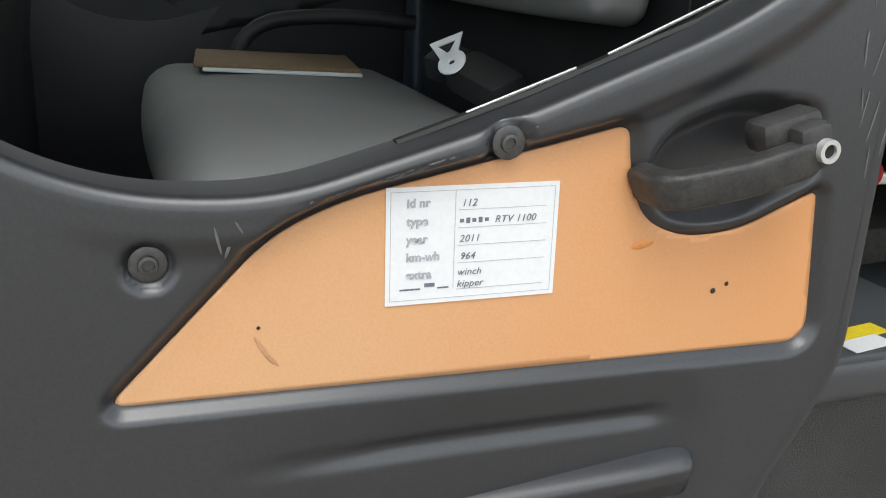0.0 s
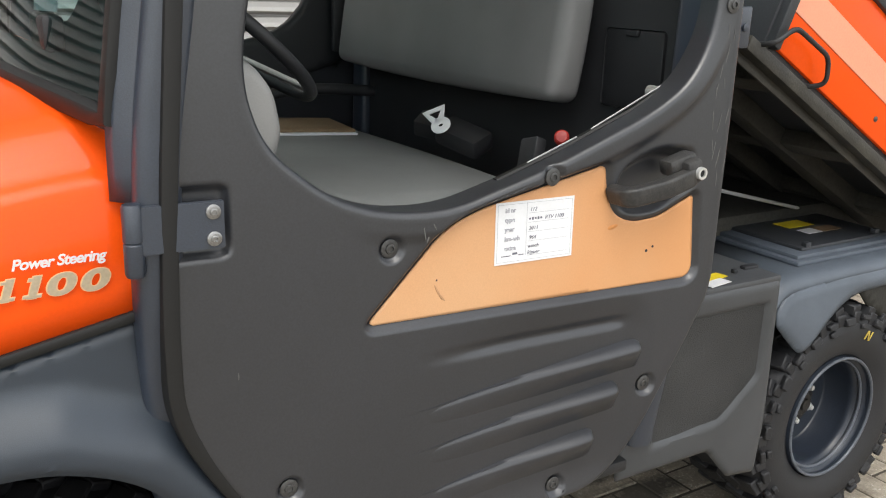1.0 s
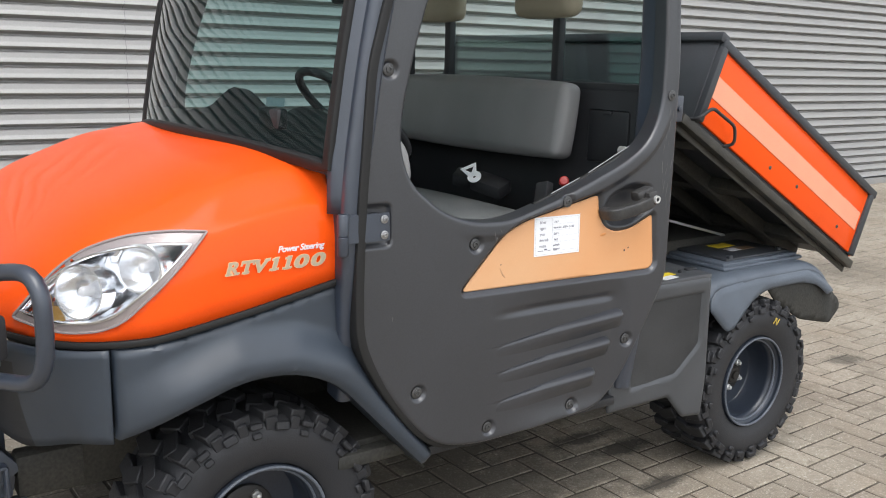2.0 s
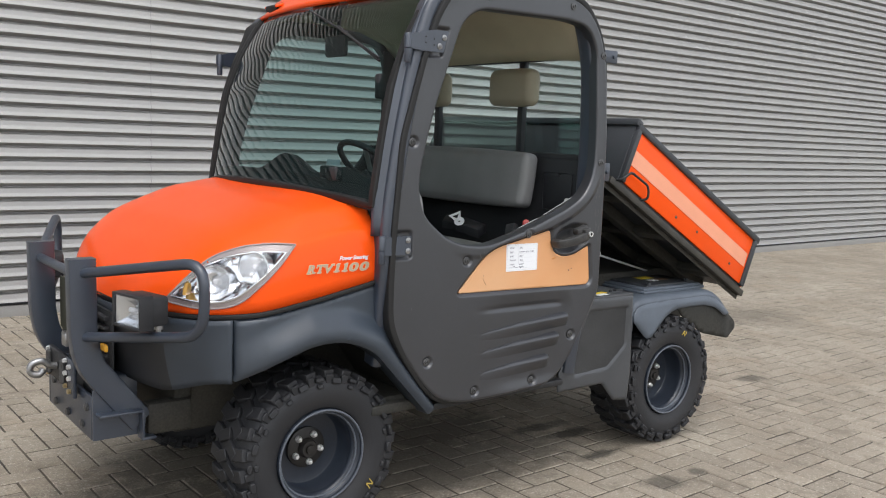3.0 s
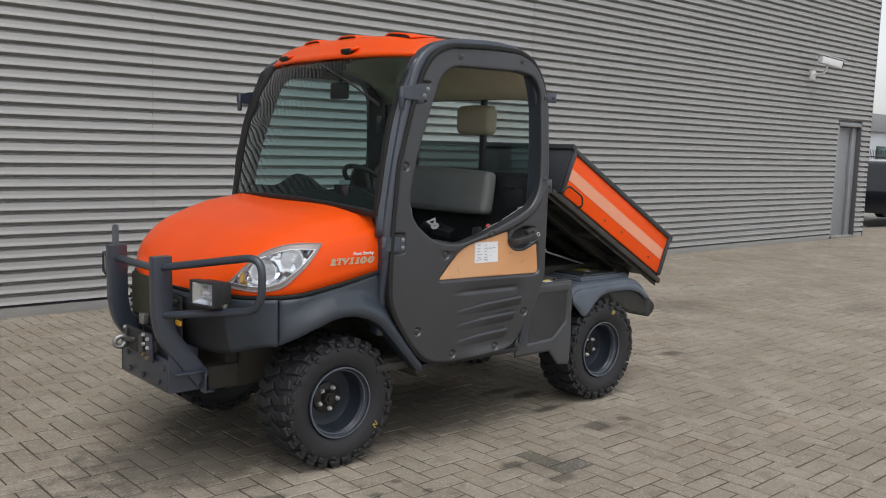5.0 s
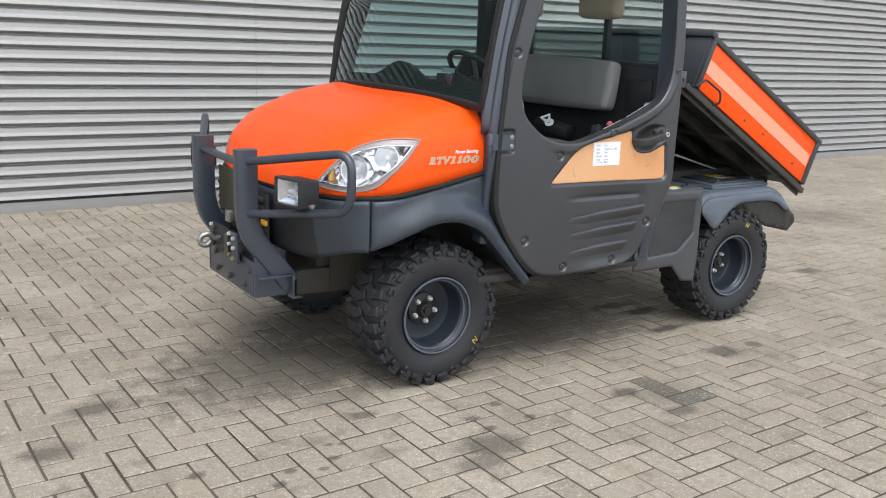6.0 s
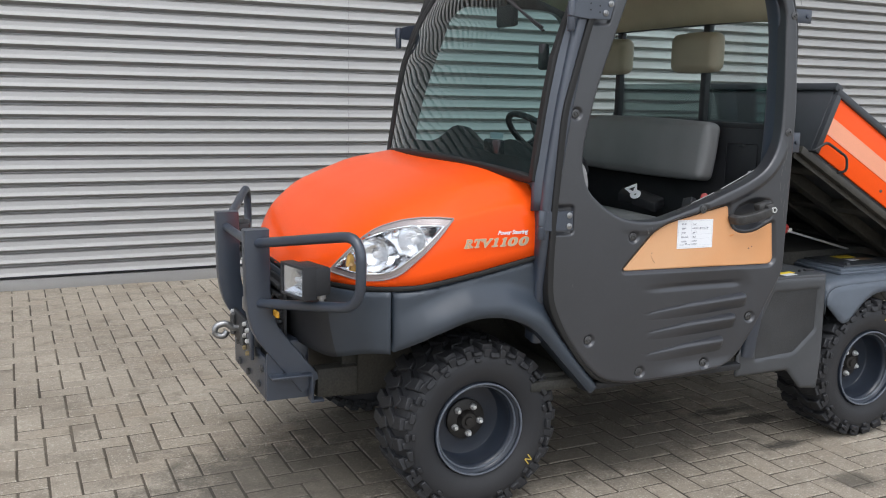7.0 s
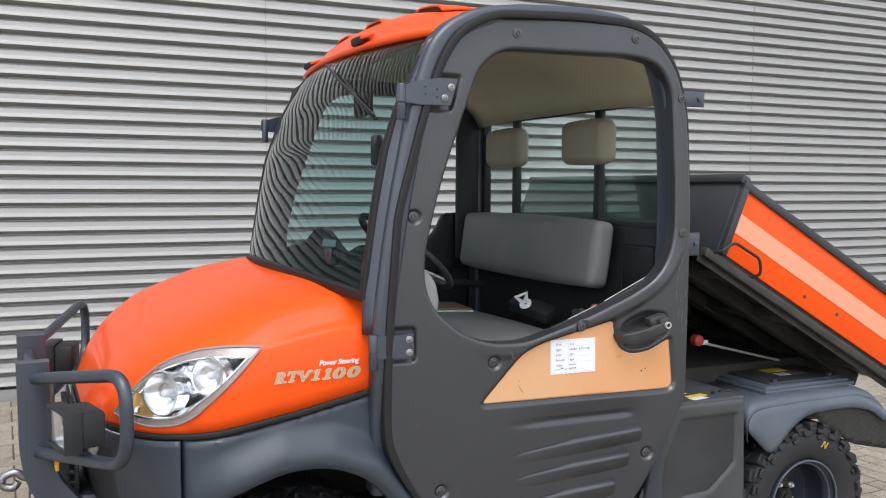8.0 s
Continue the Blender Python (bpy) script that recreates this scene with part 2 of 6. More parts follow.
def rounded(corners, r, steps=6):
    """Closed polygon (2D) with rounded corners; a corner may carry its own radius."""
    pts = [Vector(c[:2]) for c in corners]
    rad = [c[2] if len(c) > 2 else r for c in corners]
    out = []
    n = len(pts)
    for i in range(n):
        a, b, c = pts[i - 1], pts[i], pts[(i + 1) % n]
        d1, d2 = a - b, c - b
        k = min(rad[i], d1.length * 0.48, d2.length * 0.48)
        p, q = b + d1.normalized() * k, b + d2.normalized() * k
        for j in range(steps + 1):
            t = j / steps
            out.append(p * (1 - t) ** 2 + b * 2 * t * (1 - t) + q * t * t)
    return np.array([(v.x, v.y) for v in out])


def distance(P, poly):
    """Signed distance of points P (n, 2) from a closed polygon: positive inside."""
    best = np.full(len(P), 1e9)
    inside = np.zeros(len(P), bool)
    near = np.zeros_like(P)
    for a, b in zip(poly, np.roll(poly, -1, axis=0)):
        e = b - a
        L = max(e @ e, 1e-12)
        t = np.clip(((P - a) @ e) / L, 0, 1)
        q = a + t[:, None] * e
        d = np.hypot(*(P - q).T)
        hit = d < best
        best[hit], near[hit] = d[hit], q[hit]
        cross = ((a[1] > P[:, 1]) != (b[1] > P[:, 1]))
        with np.errstate(divide="ignore", invalid="ignore"):
            xs = (b[0] - a[0]) * (P[:, 1] - a[1]) / (b[1] - a[1]) + a[0]
        inside ^= cross & (P[:, 0] < xs)
    return np.where(inside, best, -best), near


def smooth(a, b, x):
    t = np.clip((x - a) / (b - a), 0, 1)
    return t * t * (3 - 2 * t)


def sheet(outline, holes, step, lift):
    """bmesh of a moulded panel: a fine net inside the outline (u, v), edges drawn onto it, each point lifted to 3D by lift(P)."""
    lo, hi = outline.min(0) - step, outline.max(0) + step
    us, vs = np.arange(lo[0], hi[0], step), np.arange(lo[1], hi[1], step)
    U, V = np.meshgrid(us, vs, indexing="ij")
    P = np.stack([U.ravel(), V.ravel()], 1)
    d, near = distance(P, outline)
    for h in holes:
        dh, nh = distance(P, h)
        use = -dh < d
        d, near = np.where(use, -dh, d), np.where(use[:, None], nh, near)
    snap = np.abs(d) < step * 0.55
    ok = (d > 0) | snap
    nv = len(vs)
    okg, dg = ok.reshape(len(us), nv), d.reshape(len(us), nv)
    faces, count = [], {}
    for i in range(len(us) - 1):
        for j in range(nv - 1):
            good = [c for c in ((i, j), (i + 1, j), (i + 1, j + 1), (i, j + 1)) if okg[c]]
            if len(good) < 3 or sum(dg[c] for c in good) <= 0:
                continue
            ids = [c[0] * nv + c[1] for c in good]
            faces.append(ids)
            for a, b in zip(ids, ids[1:] + ids[:1]):
                k = (min(a, b), max(a, b))
                count[k] = count.get(k, 0) + 1
    rim = np.zeros(len(P), bool)
    for (a, b), n in count.items():
        if n == 1:
            rim[a] = rim[b] = True
    P = np.where((snap | rim)[:, None], near, P)
    X = lift(P)
    bm = bmesh.new()
    verts = {}
    for ids in faces:
        for k in ids:
            if k not in verts:
                verts[k] = bm.verts.new(X[k])
        try:
            bm.faces.new([verts[k] for k in ids])
        except ValueError:
            pass
    bmesh.ops.dissolve_degenerate(bm, dist=0.0003, edges=bm.edges)
    return bm


def shell(bm, back):
    """Closes a moulded panel: a back skin at depth back(x, z) and rims along its edges."""
    front = list(bm.faces)
    rim = [e for e in bm.edges if len(e.link_faces) == 1]
    twin = {v: bm.verts.new((v.co.x, back(v.co.x, v.co.z), v.co.z)) for v in list(bm.verts)}
    for f in front:
        bm.faces.new([twin[v] for v in reversed(f.verts)])
    for e in rim:
        f = e.link_faces[0]
        a, b = e.verts
        vs = list(f.verts)
        if vs[(vs.index(a) + 1) % len(vs)] != b:
            a, b = b, a
        bm.faces.new((b, a, twin[a], twin[b]))
    return bm


def thicken(ob, t, offset=-1):
    mod = ob.modifiers.new("thickness", "SOLIDIFY")
    mod.thickness, mod.offset = t, offset
    return ob


def lettering(name, body, size, mat, m, parent, shear=0.0, bold=0.0, spacing=1.0, align="LEFT"):
    """Words in the built-in font as a thin mesh; x runs along the line, y up, z out."""
    cu = bpy.data.curves.new(name, "FONT")
    cu.body, cu.size, cu.shear, cu.offset, cu.space_character, cu.align_x = body, size, shear, bold, spacing, align
    cu.extrude = 0.0004
    tmp = bpy.data.objects.new(name, cu)
    scene.collection.objects.link(tmp)
    me = bpy.data.meshes.new_from_object(tmp.evaluated_get(bpy.context.evaluated_depsgraph_get()))
    bpy.data.objects.remove(tmp)
    me.materials.clear()
    me.materials.append(mat)
    ob = new(name, me)
    ob.matrix_world = m
    if parent:
        ob.parent = parent
        ob.matrix_parent_inverse = parent.matrix_world.inverted()
    return ob


YC = -0.055  # the vehicle's middle


def mirror(bm):
    """The same part for the far side of the vehicle."""
    for v in bm.verts:
        v.co.y = 2 * YC - v.co.y
    bmesh.ops.reverse_faces(bm, faces=bm.faces)
    return bm


# ---- pavement, sized by the stretch round the vehicle ----
W = 0.105


def pavement_material(name, base, island, piece):
    """Worn concrete paver: sandy grey, each piece its own tone, with damp and oily stains and painted vehicle shade
    that have places of their own.
    """
    m = material(name, base, 0.82, grain=0.7, grain_scale=230, spots=0.30, spot_scale=1.6, second=(base[0] * 0.74, base[1] * 0.72, base[2] * 0.70),
                 island=island, piece=piece, spec=0.3)
    n, l = m.node_tree.nodes, m.node_tree.links
    bsdf = n["Principled BSDF"]
    src = bsdf.inputs["Base Color"].links[0].from_socket
    geo = n.new("ShaderNodeNewGeometry")
    # pale aggregate, dark pores and brown dirt
    for scale, lo, hi, amount, tone in ((150, 0.60, 0.68, 0.7, (0.64, 0.60, 0.52)), (62, 0.58, 0.70, 0.5, (0.56, 0.52, 0.45)), (50, 0.42, 0.30, 0.45, (0.15, 0.128, 0.10)), (28, 0.42, 0.66, 0.3, (0.24, 0.205, 0.16)), (95, 0.36, 0.28, 0.5, (0.10, 0.085, 0.065)),
                                        (7.0, 0.56, 0.70, 0.45, (0.13, 0.112, 0.085)), (2.3, 0.55, 0.75, 0.35, (0.30, 0.23, 0.16))):
        speck = n.new("ShaderNodeTexNoise")
        speck.inputs["Scale"].default_value, speck.inputs["Detail"].default_value = scale, 4
        l.new(geo.outputs["Position"], speck.inputs["Vector"])
        span = n.new("ShaderNodeMapRange")
        span.inputs["From Min"].default_value, span.inputs["From Max"].default_value = lo, hi
        span.inputs["To Max"].default_value = amount
        l.new(speck.outputs["Fac"], span.inputs["Value"])
        over = n.new("ShaderNodeMix")
        over.data_type = "RGBA"
        over.inputs["B"].default_value = (*tone, 1)
        l.new(span.outputs[0], over.inputs["Factor"])
        l.new(src, over.inputs["A"])
        src = over.outputs["Result"]
    l.new(src, bsdf.inputs["Base Color"])
    return stained_and_shaded(m)


def stained_and_shaded(m):
    """Damp and oily stains, and the vehicle's shade painted as dark ovals, ragged at their edges, laid over a ground
    material.
    """
    n, l = m.node_tree.nodes, m.node_tree.links
    bsdf = n["Principled BSDF"]
    src = bsdf.inputs["Base Color"].links[0].from_socket
    geo = n.new("ShaderNodeNewGeometry")
    wob = n.new("ShaderNodeTexNoise")
    wob.inputs["Scale"].default_value, wob.inputs["Detail"].default_value = 11.0, 7
    l.new(geo.outputs["Position"], wob.inputs["Vector"])
    grit = n.new("ShaderNodeTexNoise")
    grit.inputs["Scale"].default_value, grit.inputs["Detail"].default_value = 85.0, 4
    l.new(geo.outputs["Position"], grit.inputs["Vector"])
    total = None
    for cx, cy, rx, ry, depth in STAINS_AND_SHADE:
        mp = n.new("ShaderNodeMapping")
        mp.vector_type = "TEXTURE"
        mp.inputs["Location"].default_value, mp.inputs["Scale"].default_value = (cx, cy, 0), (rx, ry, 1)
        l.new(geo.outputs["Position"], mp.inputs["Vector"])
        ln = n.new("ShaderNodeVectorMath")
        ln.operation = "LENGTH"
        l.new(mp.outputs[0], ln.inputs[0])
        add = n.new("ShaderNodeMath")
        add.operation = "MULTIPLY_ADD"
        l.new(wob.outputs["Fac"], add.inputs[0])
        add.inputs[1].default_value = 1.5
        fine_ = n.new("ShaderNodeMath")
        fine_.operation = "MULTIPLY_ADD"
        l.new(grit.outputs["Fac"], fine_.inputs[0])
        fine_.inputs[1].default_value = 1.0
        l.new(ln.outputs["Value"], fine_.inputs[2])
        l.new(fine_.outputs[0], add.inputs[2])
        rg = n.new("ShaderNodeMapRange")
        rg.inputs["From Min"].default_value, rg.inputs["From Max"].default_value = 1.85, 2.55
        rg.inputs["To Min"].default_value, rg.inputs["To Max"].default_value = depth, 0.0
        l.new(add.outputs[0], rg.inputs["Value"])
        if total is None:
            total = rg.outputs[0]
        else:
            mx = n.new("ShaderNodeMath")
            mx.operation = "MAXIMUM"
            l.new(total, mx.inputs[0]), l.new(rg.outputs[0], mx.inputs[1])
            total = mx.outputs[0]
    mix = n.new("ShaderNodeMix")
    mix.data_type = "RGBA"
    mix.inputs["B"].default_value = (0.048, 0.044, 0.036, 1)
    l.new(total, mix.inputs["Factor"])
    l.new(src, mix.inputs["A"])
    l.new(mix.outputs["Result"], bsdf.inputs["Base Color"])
    return m


# the ovals under and round the vehicle paint its shade along with oily stains
STAINS_AND_SHADE = [
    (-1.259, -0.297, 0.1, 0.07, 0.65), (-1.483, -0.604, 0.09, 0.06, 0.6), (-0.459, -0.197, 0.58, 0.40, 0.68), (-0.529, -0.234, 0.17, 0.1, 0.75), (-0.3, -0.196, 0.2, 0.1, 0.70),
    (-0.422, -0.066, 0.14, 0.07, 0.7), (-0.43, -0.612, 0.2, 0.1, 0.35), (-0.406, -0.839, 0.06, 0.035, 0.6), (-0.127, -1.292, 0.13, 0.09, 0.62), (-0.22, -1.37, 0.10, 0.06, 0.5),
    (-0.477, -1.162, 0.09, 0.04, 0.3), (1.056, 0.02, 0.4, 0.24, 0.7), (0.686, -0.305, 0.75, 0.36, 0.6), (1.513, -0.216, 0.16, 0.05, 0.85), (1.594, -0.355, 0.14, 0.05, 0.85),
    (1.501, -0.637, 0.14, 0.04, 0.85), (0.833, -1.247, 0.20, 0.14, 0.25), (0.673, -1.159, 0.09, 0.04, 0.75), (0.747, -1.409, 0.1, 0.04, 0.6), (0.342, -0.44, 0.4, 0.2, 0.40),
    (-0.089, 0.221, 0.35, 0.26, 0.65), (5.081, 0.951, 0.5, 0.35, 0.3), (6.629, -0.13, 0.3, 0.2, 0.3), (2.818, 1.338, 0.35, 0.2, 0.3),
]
DROPS = [(-0.631, -1.008, 0.02), (-0.591, -1.022, 0.02), (-0.66, -1.105, 0.022), (-0.725, -1.155, 0.018), (-0.83, -1.12, 0.024), (-0.9, -1.185, 0.028), (0.111, -1.002, 0.028), (-0.052, -1.065, 0.040), (-0.04, -1.175, 0.028), (0.162, -1.157, 0.028), (1.478, -1.017, 0.1), (1.703, -1.014, 0.045), (3.293, -0.214, 0.1), (-1.11, -1.0, 0.035)]
STAINS_AND_SHADE += [(x, y, r, r * 0.7, 0.65) for x, y, r in DROPS]
DAMP = ((0.843, -1.171), (0.898, -1.328))
PAVER = (0.345, 0.302, 0.242)
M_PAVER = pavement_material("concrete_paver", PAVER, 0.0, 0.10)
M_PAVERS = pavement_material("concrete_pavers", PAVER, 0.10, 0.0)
M_DAMP = pavement_material("damp_paver", (0.15, 0.145, 0.12), 0.0, 0.05)
M_SAND = material("joint_sand", (0.12, 0.10, 0.074), 0.95, grain=0.6, grain_scale=150, spots=0.5, spot_scale=3, second=(0.036, 0.030, 0.022))
stained_and_shaded(M_SAND)

bm = bmesh.new()
bmesh.ops.create_grid(bm, x_segments=4, y_segments=4, size=300, matrix=Matrix.Translation((20, 0, -0.034)))
tagged(part("ground", bm, material("yard_concrete", (0.34, 0.32, 0.28), 0.9, grain=0.5, grain_scale=60, spots=0.2, spot_scale=0.6)), "pale grey yard surface", "ground", kind="structure")


def paver_shape(l, w):
    """Chamfered top and sides of one paver about its centre."""
    a, b, c = l / 2 - 0.0038, w / 2 - 0.0038, 0.004
    v = [(-a, -b, -0.03), (a, -b, -0.03), (a, b, -0.03), (-a, b, -0.03),
         (-a, -b, -c), (a, -b, -c), (a, b, -c), (-a, b, -c),
         (-a + c, -b + c, 0), (a - c, -b + c, 0), (a - c, b - c, 0), (-a + c, b - c, 0)]
    f = [(8, 9, 10, 11)] + [(i, (i + 1) % 4, 4 + (i + 1) % 4, 4 + i) for i in range(4)] + [(4 + i, 4 + (i + 1) % 4, 8 + (i + 1) % 4, 8 + i) for i in range(4)]
    return v, f


TURN_PAVE = 0.019
rng = random.Random(4)
near, far_v, far_f = [], [], []
pv, pf = paver_shape(2 * W, W)
pvn = np.array(pv)
for i in range(-100, 306):
    for j in range(-86, 39):
        s = (i - j) % 4
        if s == 0:
            cx, cy, turn = (i + 1) * W + 0.033, (j + 0.5) * W - 0.032, 0.0
        elif s == 3:
            cx, cy, turn = (i + 0.5) * W + 0.033, (j + 1) * W - 0.032, math.pi / 2
        else:
            continue
        x = cx * math.cos(TURN_PAVE) - cy * math.sin(TURN_PAVE)
        y = cx * math.sin(TURN_PAVE) + cy * math.cos(TURN_PAVE)
        if y > 3.70 and x < 15.05:
            continue
        drop = rng.uniform(-0.003, 0.0)
        if -1.55 < x < 1.25 and -2.35 < y < -1.0 and len(near) < 300:
            near.append((x, y, drop, turn + TURN_PAVE, rng.uniform(-0.5, 0.5), rng.uniform(-0.5, 0.5)))
            continue
        a = turn + TURN_PAVE
        ca, sa = math.cos(a), math.sin(a)
        tx, ty = rng.uniform(-0.012, 0.012), rng.uniform(-0.012, 0.012)
        q = np.stack([x + pvn[:, 0] * ca - pvn[:, 1] * sa, y + pvn[:, 0] * sa + pvn[:, 1] * ca, pvn[:, 2] + drop + tx * pvn[:, 0] + ty * pvn[:, 1]], 1)
        k = len(far_v) * 12
        far_v.append(q)
        far_f += [tuple(k + c for c in f) for f in pf]
me = bpy.data.meshes.new("pavement")
me.from_pydata(np.concatenate(far_v).tolist(), [], far_f)
me.materials.append(M_PAVERS)
pavement = tagged(new("pavement", me), "worn grey concrete pavers laid in herringbone with dark stains and painted shade under the vehicle", "pavement", kind="structure")
NEAR_PAVERS = near
part("joint_bed", one_box((10.6, -2.36, -0.018), (41.4, 12.9, 0.026), 0), M_SAND, pavement, "dark sandy joints between the pavers")

# ---- hall wall with corrugated cladding ----
WALL_Y, PITCH, WALL_TOP, WALL_END = 3.62, 0.0944, 7.6, 15.0
CREST0 = 0.104
DX0, DX1, DZ = 13.68, 14.62, 2.12


def cladding(x0, x1, z_lo, z_hi, name, parent, proud=0.0):
    """One corrugated sheet with folded ribs between two heights."""
    prof = []
    k = 0
    while True:
        zc = CREST0 + k * PITCH
        for dz, d in ((0.0, 0.0), (0.003, 0.0005), (0.022, 0.010), (0.026, 0.0115), (0.054, 0.0165), (0.058, 0.020), (0.064, 0.050), (0.074, 0.053)):
            z = zc + dz
            if z_lo <= z <= z_hi:
                prof.append((z, WALL_Y + d - 0.055 - proud))
        k += 1
        if zc > z_hi + 0.1:
            break
    bmw = bmesh.new()
    a = [bmw.verts.new((x0, y, z)) for z, y in prof]
    b = [bmw.verts.new((x1, y, z)) for z, y in prof]
    for i in range(len(prof) - 1):
        bmw.faces.new((a[i], b[i], b[i + 1], a[i + 1]))
    ob = part(name, bmw, M_WALL, parent, turn=False)
    for p in ob.data.polygons:
        p.use_smooth = False
    return thicken(ob, 0.0015, 1)


wall = thing("wall_north", (2, WALL_Y, 0), "tall hall wall clad in light grey horizontal corrugated steel", "wall", kind="structure")
bm = bmesh.new()
for x0, x1, z0, z1 in ((-30, DX0, 0, WALL_TOP), (DX0, DX1, DZ, WALL_TOP), (DX1, WALL_END, 0, WALL_TOP)):
    box(bm, ((x0 + x1) / 2, WALL_Y + 0.16, (z0 + z1) / 2), (x1 - x0, 0.3, z1 - z0), 0)
box(bm, (WALL_END - 0.15, WALL_Y + 8.16, WALL_TOP / 2), (0.3, 15.69, WALL_TOP), 0)
part("wall_core", bm, M_REVEAL, wall)
SEAMS = (-30, -24, -18, -12, -7.5, -3.2, 0.98, 5.69, 10.2, DX0)
for i, (x0, x1) in enumerate(zip(SEAMS, SEAMS[1:])):
    cladding(x0 + 0.003 if i else x0, x1, 0.08, WALL_TOP, "cladding_sheet", wall, 0.0022 * (i % 2))
cladding(DX0, DX1, DZ + 0.03, WALL_TOP, "cladding_sheet", wall)
cladding(DX1, WALL_END, 0.08, WALL_TOP, "cladding_sheet", wall)
bm = bmesh.new()
for x0, x1 in ((-30, DX0), (DX1, WALL_END)):
    box(bm, ((x0 + x1) / 2, WALL_Y - 0.012, 0.034), (x1 - x0, 0.05, 0.09), 0.004)
part("drip_flashing", bm, M_WALL, wall)
part("corner_trim", one_box((WALL_END, WALL_Y - 0.015, WALL_TOP / 2), (0.05, 0.05, WALL_TOP), 0.004), M_REVEAL, wall)
bm = bmesh.new()
for x in SEAMS[4:-1]:
    for k in range(0, 60, 3):
        lathe(bm, [(0.008, 0), (0.008, 0.004), (0.004, 0.007)], Matrix.Translation((x - 0.015, WALL_Y - 0.029, CREST0 + k * PITCH)) @ pose(0, 0, 0, 90, 0, 0), 8)
part("cladding_screws", bm, M_DARKSTEEL, wall)

# ---- steel door in the hall wall ----
door_hall = thing("door_1", ((DX0 + DX1) / 2, WALL_Y + 0.1, 0), "closed light grey steel door set back in the cladding", "door", kind="structure")
part("door_leaf", one_box((14.10, WALL_Y + 0.12, 1.03), (0.68, 0.05, 1.98), 0.006), M_DOORGREY, door_hall)
bm = bmesh.new()
box(bm, (DX0 + 0.035, WALL_Y + 0.06, 1.05), (0.07, 0.2, 2.10), 0.004)
box(bm, (DX1 - 0.10, WALL_Y + 0.10, 1.05), (0.17, 0.12, 2.10), 0.004)
box(bm, ((DX0 + DX1) / 2, WALL_Y + 0.06, 2.075), (DX1 - DX0 - 0.01, 0.2, 0.07), 0.004)
part("door_frame", bm, M_DOORGREY, door_hall)
bm = bmesh.new()
box(bm, (DX1 - 0.005, WALL_Y + 0.055, 1.06), (0.012, 0.19, 2.12), 0.002)
part("reveal_flashing", bm, M_REVEAL, door_hall)
for z in (0.28, 1.03, 1.82):
    part("hinge", one_box((14.45, WALL_Y + 0.085, z), (0.03, 0.03, 0.14), 0.004), M_STEEL, door_hall)
part("door_handle", tube(bmesh.new(), [(13.82, WALL_Y + 0.10, 1.05), (13.82, WALL_Y + 0.04, 1.05), (13.93, WALL_Y + 0.04, 1.05)], 0.011, 0.02), M_STEEL, door_hall)
part("threshold", one_box((14.15, WALL_Y + 0.06, 0.02), (0.93, 0.2, 0.04), 0.004), M_CONCRETE, door_hall)

# ---- security camera on the wall ----
cctv = thing("security_camera", (12.560, WALL_Y - 0.03, 2.850), "white box security camera on a bracket on the cladding", "camera")
part("junction_box", one_box((12.560, WALL_Y - 0.05, 2.840), (0.13, 0.07, 0.17), 0.01), M_WHITE, cctv)
part("bracket_arm", tube(bmesh.new(), [(12.560, WALL_Y - 0.06, 2.860), (12.530, WALL_Y - 0.28, 2.860), (12.500, WALL_Y - 0.33, 2.980)], 0.02, 0.05), M_WHITE, cctv)
turn = pose(0, 0, 0, 0, 10, -24)
part("housing", one_box((12.520, WALL_Y - 0.37, 3.040), (0.42, 0.12, 0.12), 0.015, turn), M_WHITE, cctv)
part("sun_hood", one_box((12.550, WALL_Y - 0.38, 3.112), (0.48, 0.15, 0.012), 0.004, turn), M_WHITE, cctv)
part("lens_window", one_box((12.725, WALL_Y - 0.46, 3.002), (0.01, 0.09, 0.09), 0.002, turn), M_BLACK, cctv)


# ---- the yard beyond the corner ----
def yard_building():
    b = thing("far_building", (75, 32, 0), "low light grey industrial building with a darker roof band", "building")
    part("wall", one_box((75, 34, 1.9), (50, 8, 3.8), 0.02), material("pale_blue_cladding", (0.52, 0.55, 0.58), 0.6, spots=0.1, spot_scale=0.4), b)
    part("roof_band", one_box((75, 33.9, 4.5), (50.6, 8.5, 1.5), 0.03), material("grey_fascia", (0.27, 0.275, 0.28), 0.6, spots=0.1), b)
    for k in range(8):
        w = part("window", one_box((54 + k * 6, 29.97, 2.0), (2.4, 0.08, 1.1), 0.02), M_BLACK, b)
        part("pane", one_box((54 + k * 6, 29.91, 2.0), (2.2, 0.02, 0.95), 0.01), M_PANE, w)


def yard_fence():
    f = thing("bar_fence", (34, 12, 0), "black steel bar fence with pointed upright bars", "fence")
    m = material("black_fence_paint", (0.012, 0.012, 0.013), 0.5)
    me = None
    for z in (0.25, 1.55):
        part("rail", one_box((34, 11.5, z), (16, 0.03, 0.05), 0.004), m, f)
    for k in range(107):
        x = 26.05 + k * 0.15
        if me is None:
            bmf = bmesh.new()
            lathe(bmf, [(0.011, 0.02), (0.011, 1.78), (0.001, 1.86)], Matrix(), 6)
            ob = part("fence_bar", bmf, m, f)
            ob.location = (x, 11.5, 0)
            me = ob.data
            ob.matrix_parent_inverse = f.matrix_world.inverted()
        else:
            shared("fence_bar", me, pose(x, 11.5, 0), f)
    for x in (26.0, 29.2, 32.4, 35.6, 38.8, 42.0):
        part("post", one_box((x, 11.5, 0.95), (0.07, 0.07, 1.9), 0.005), m, f)


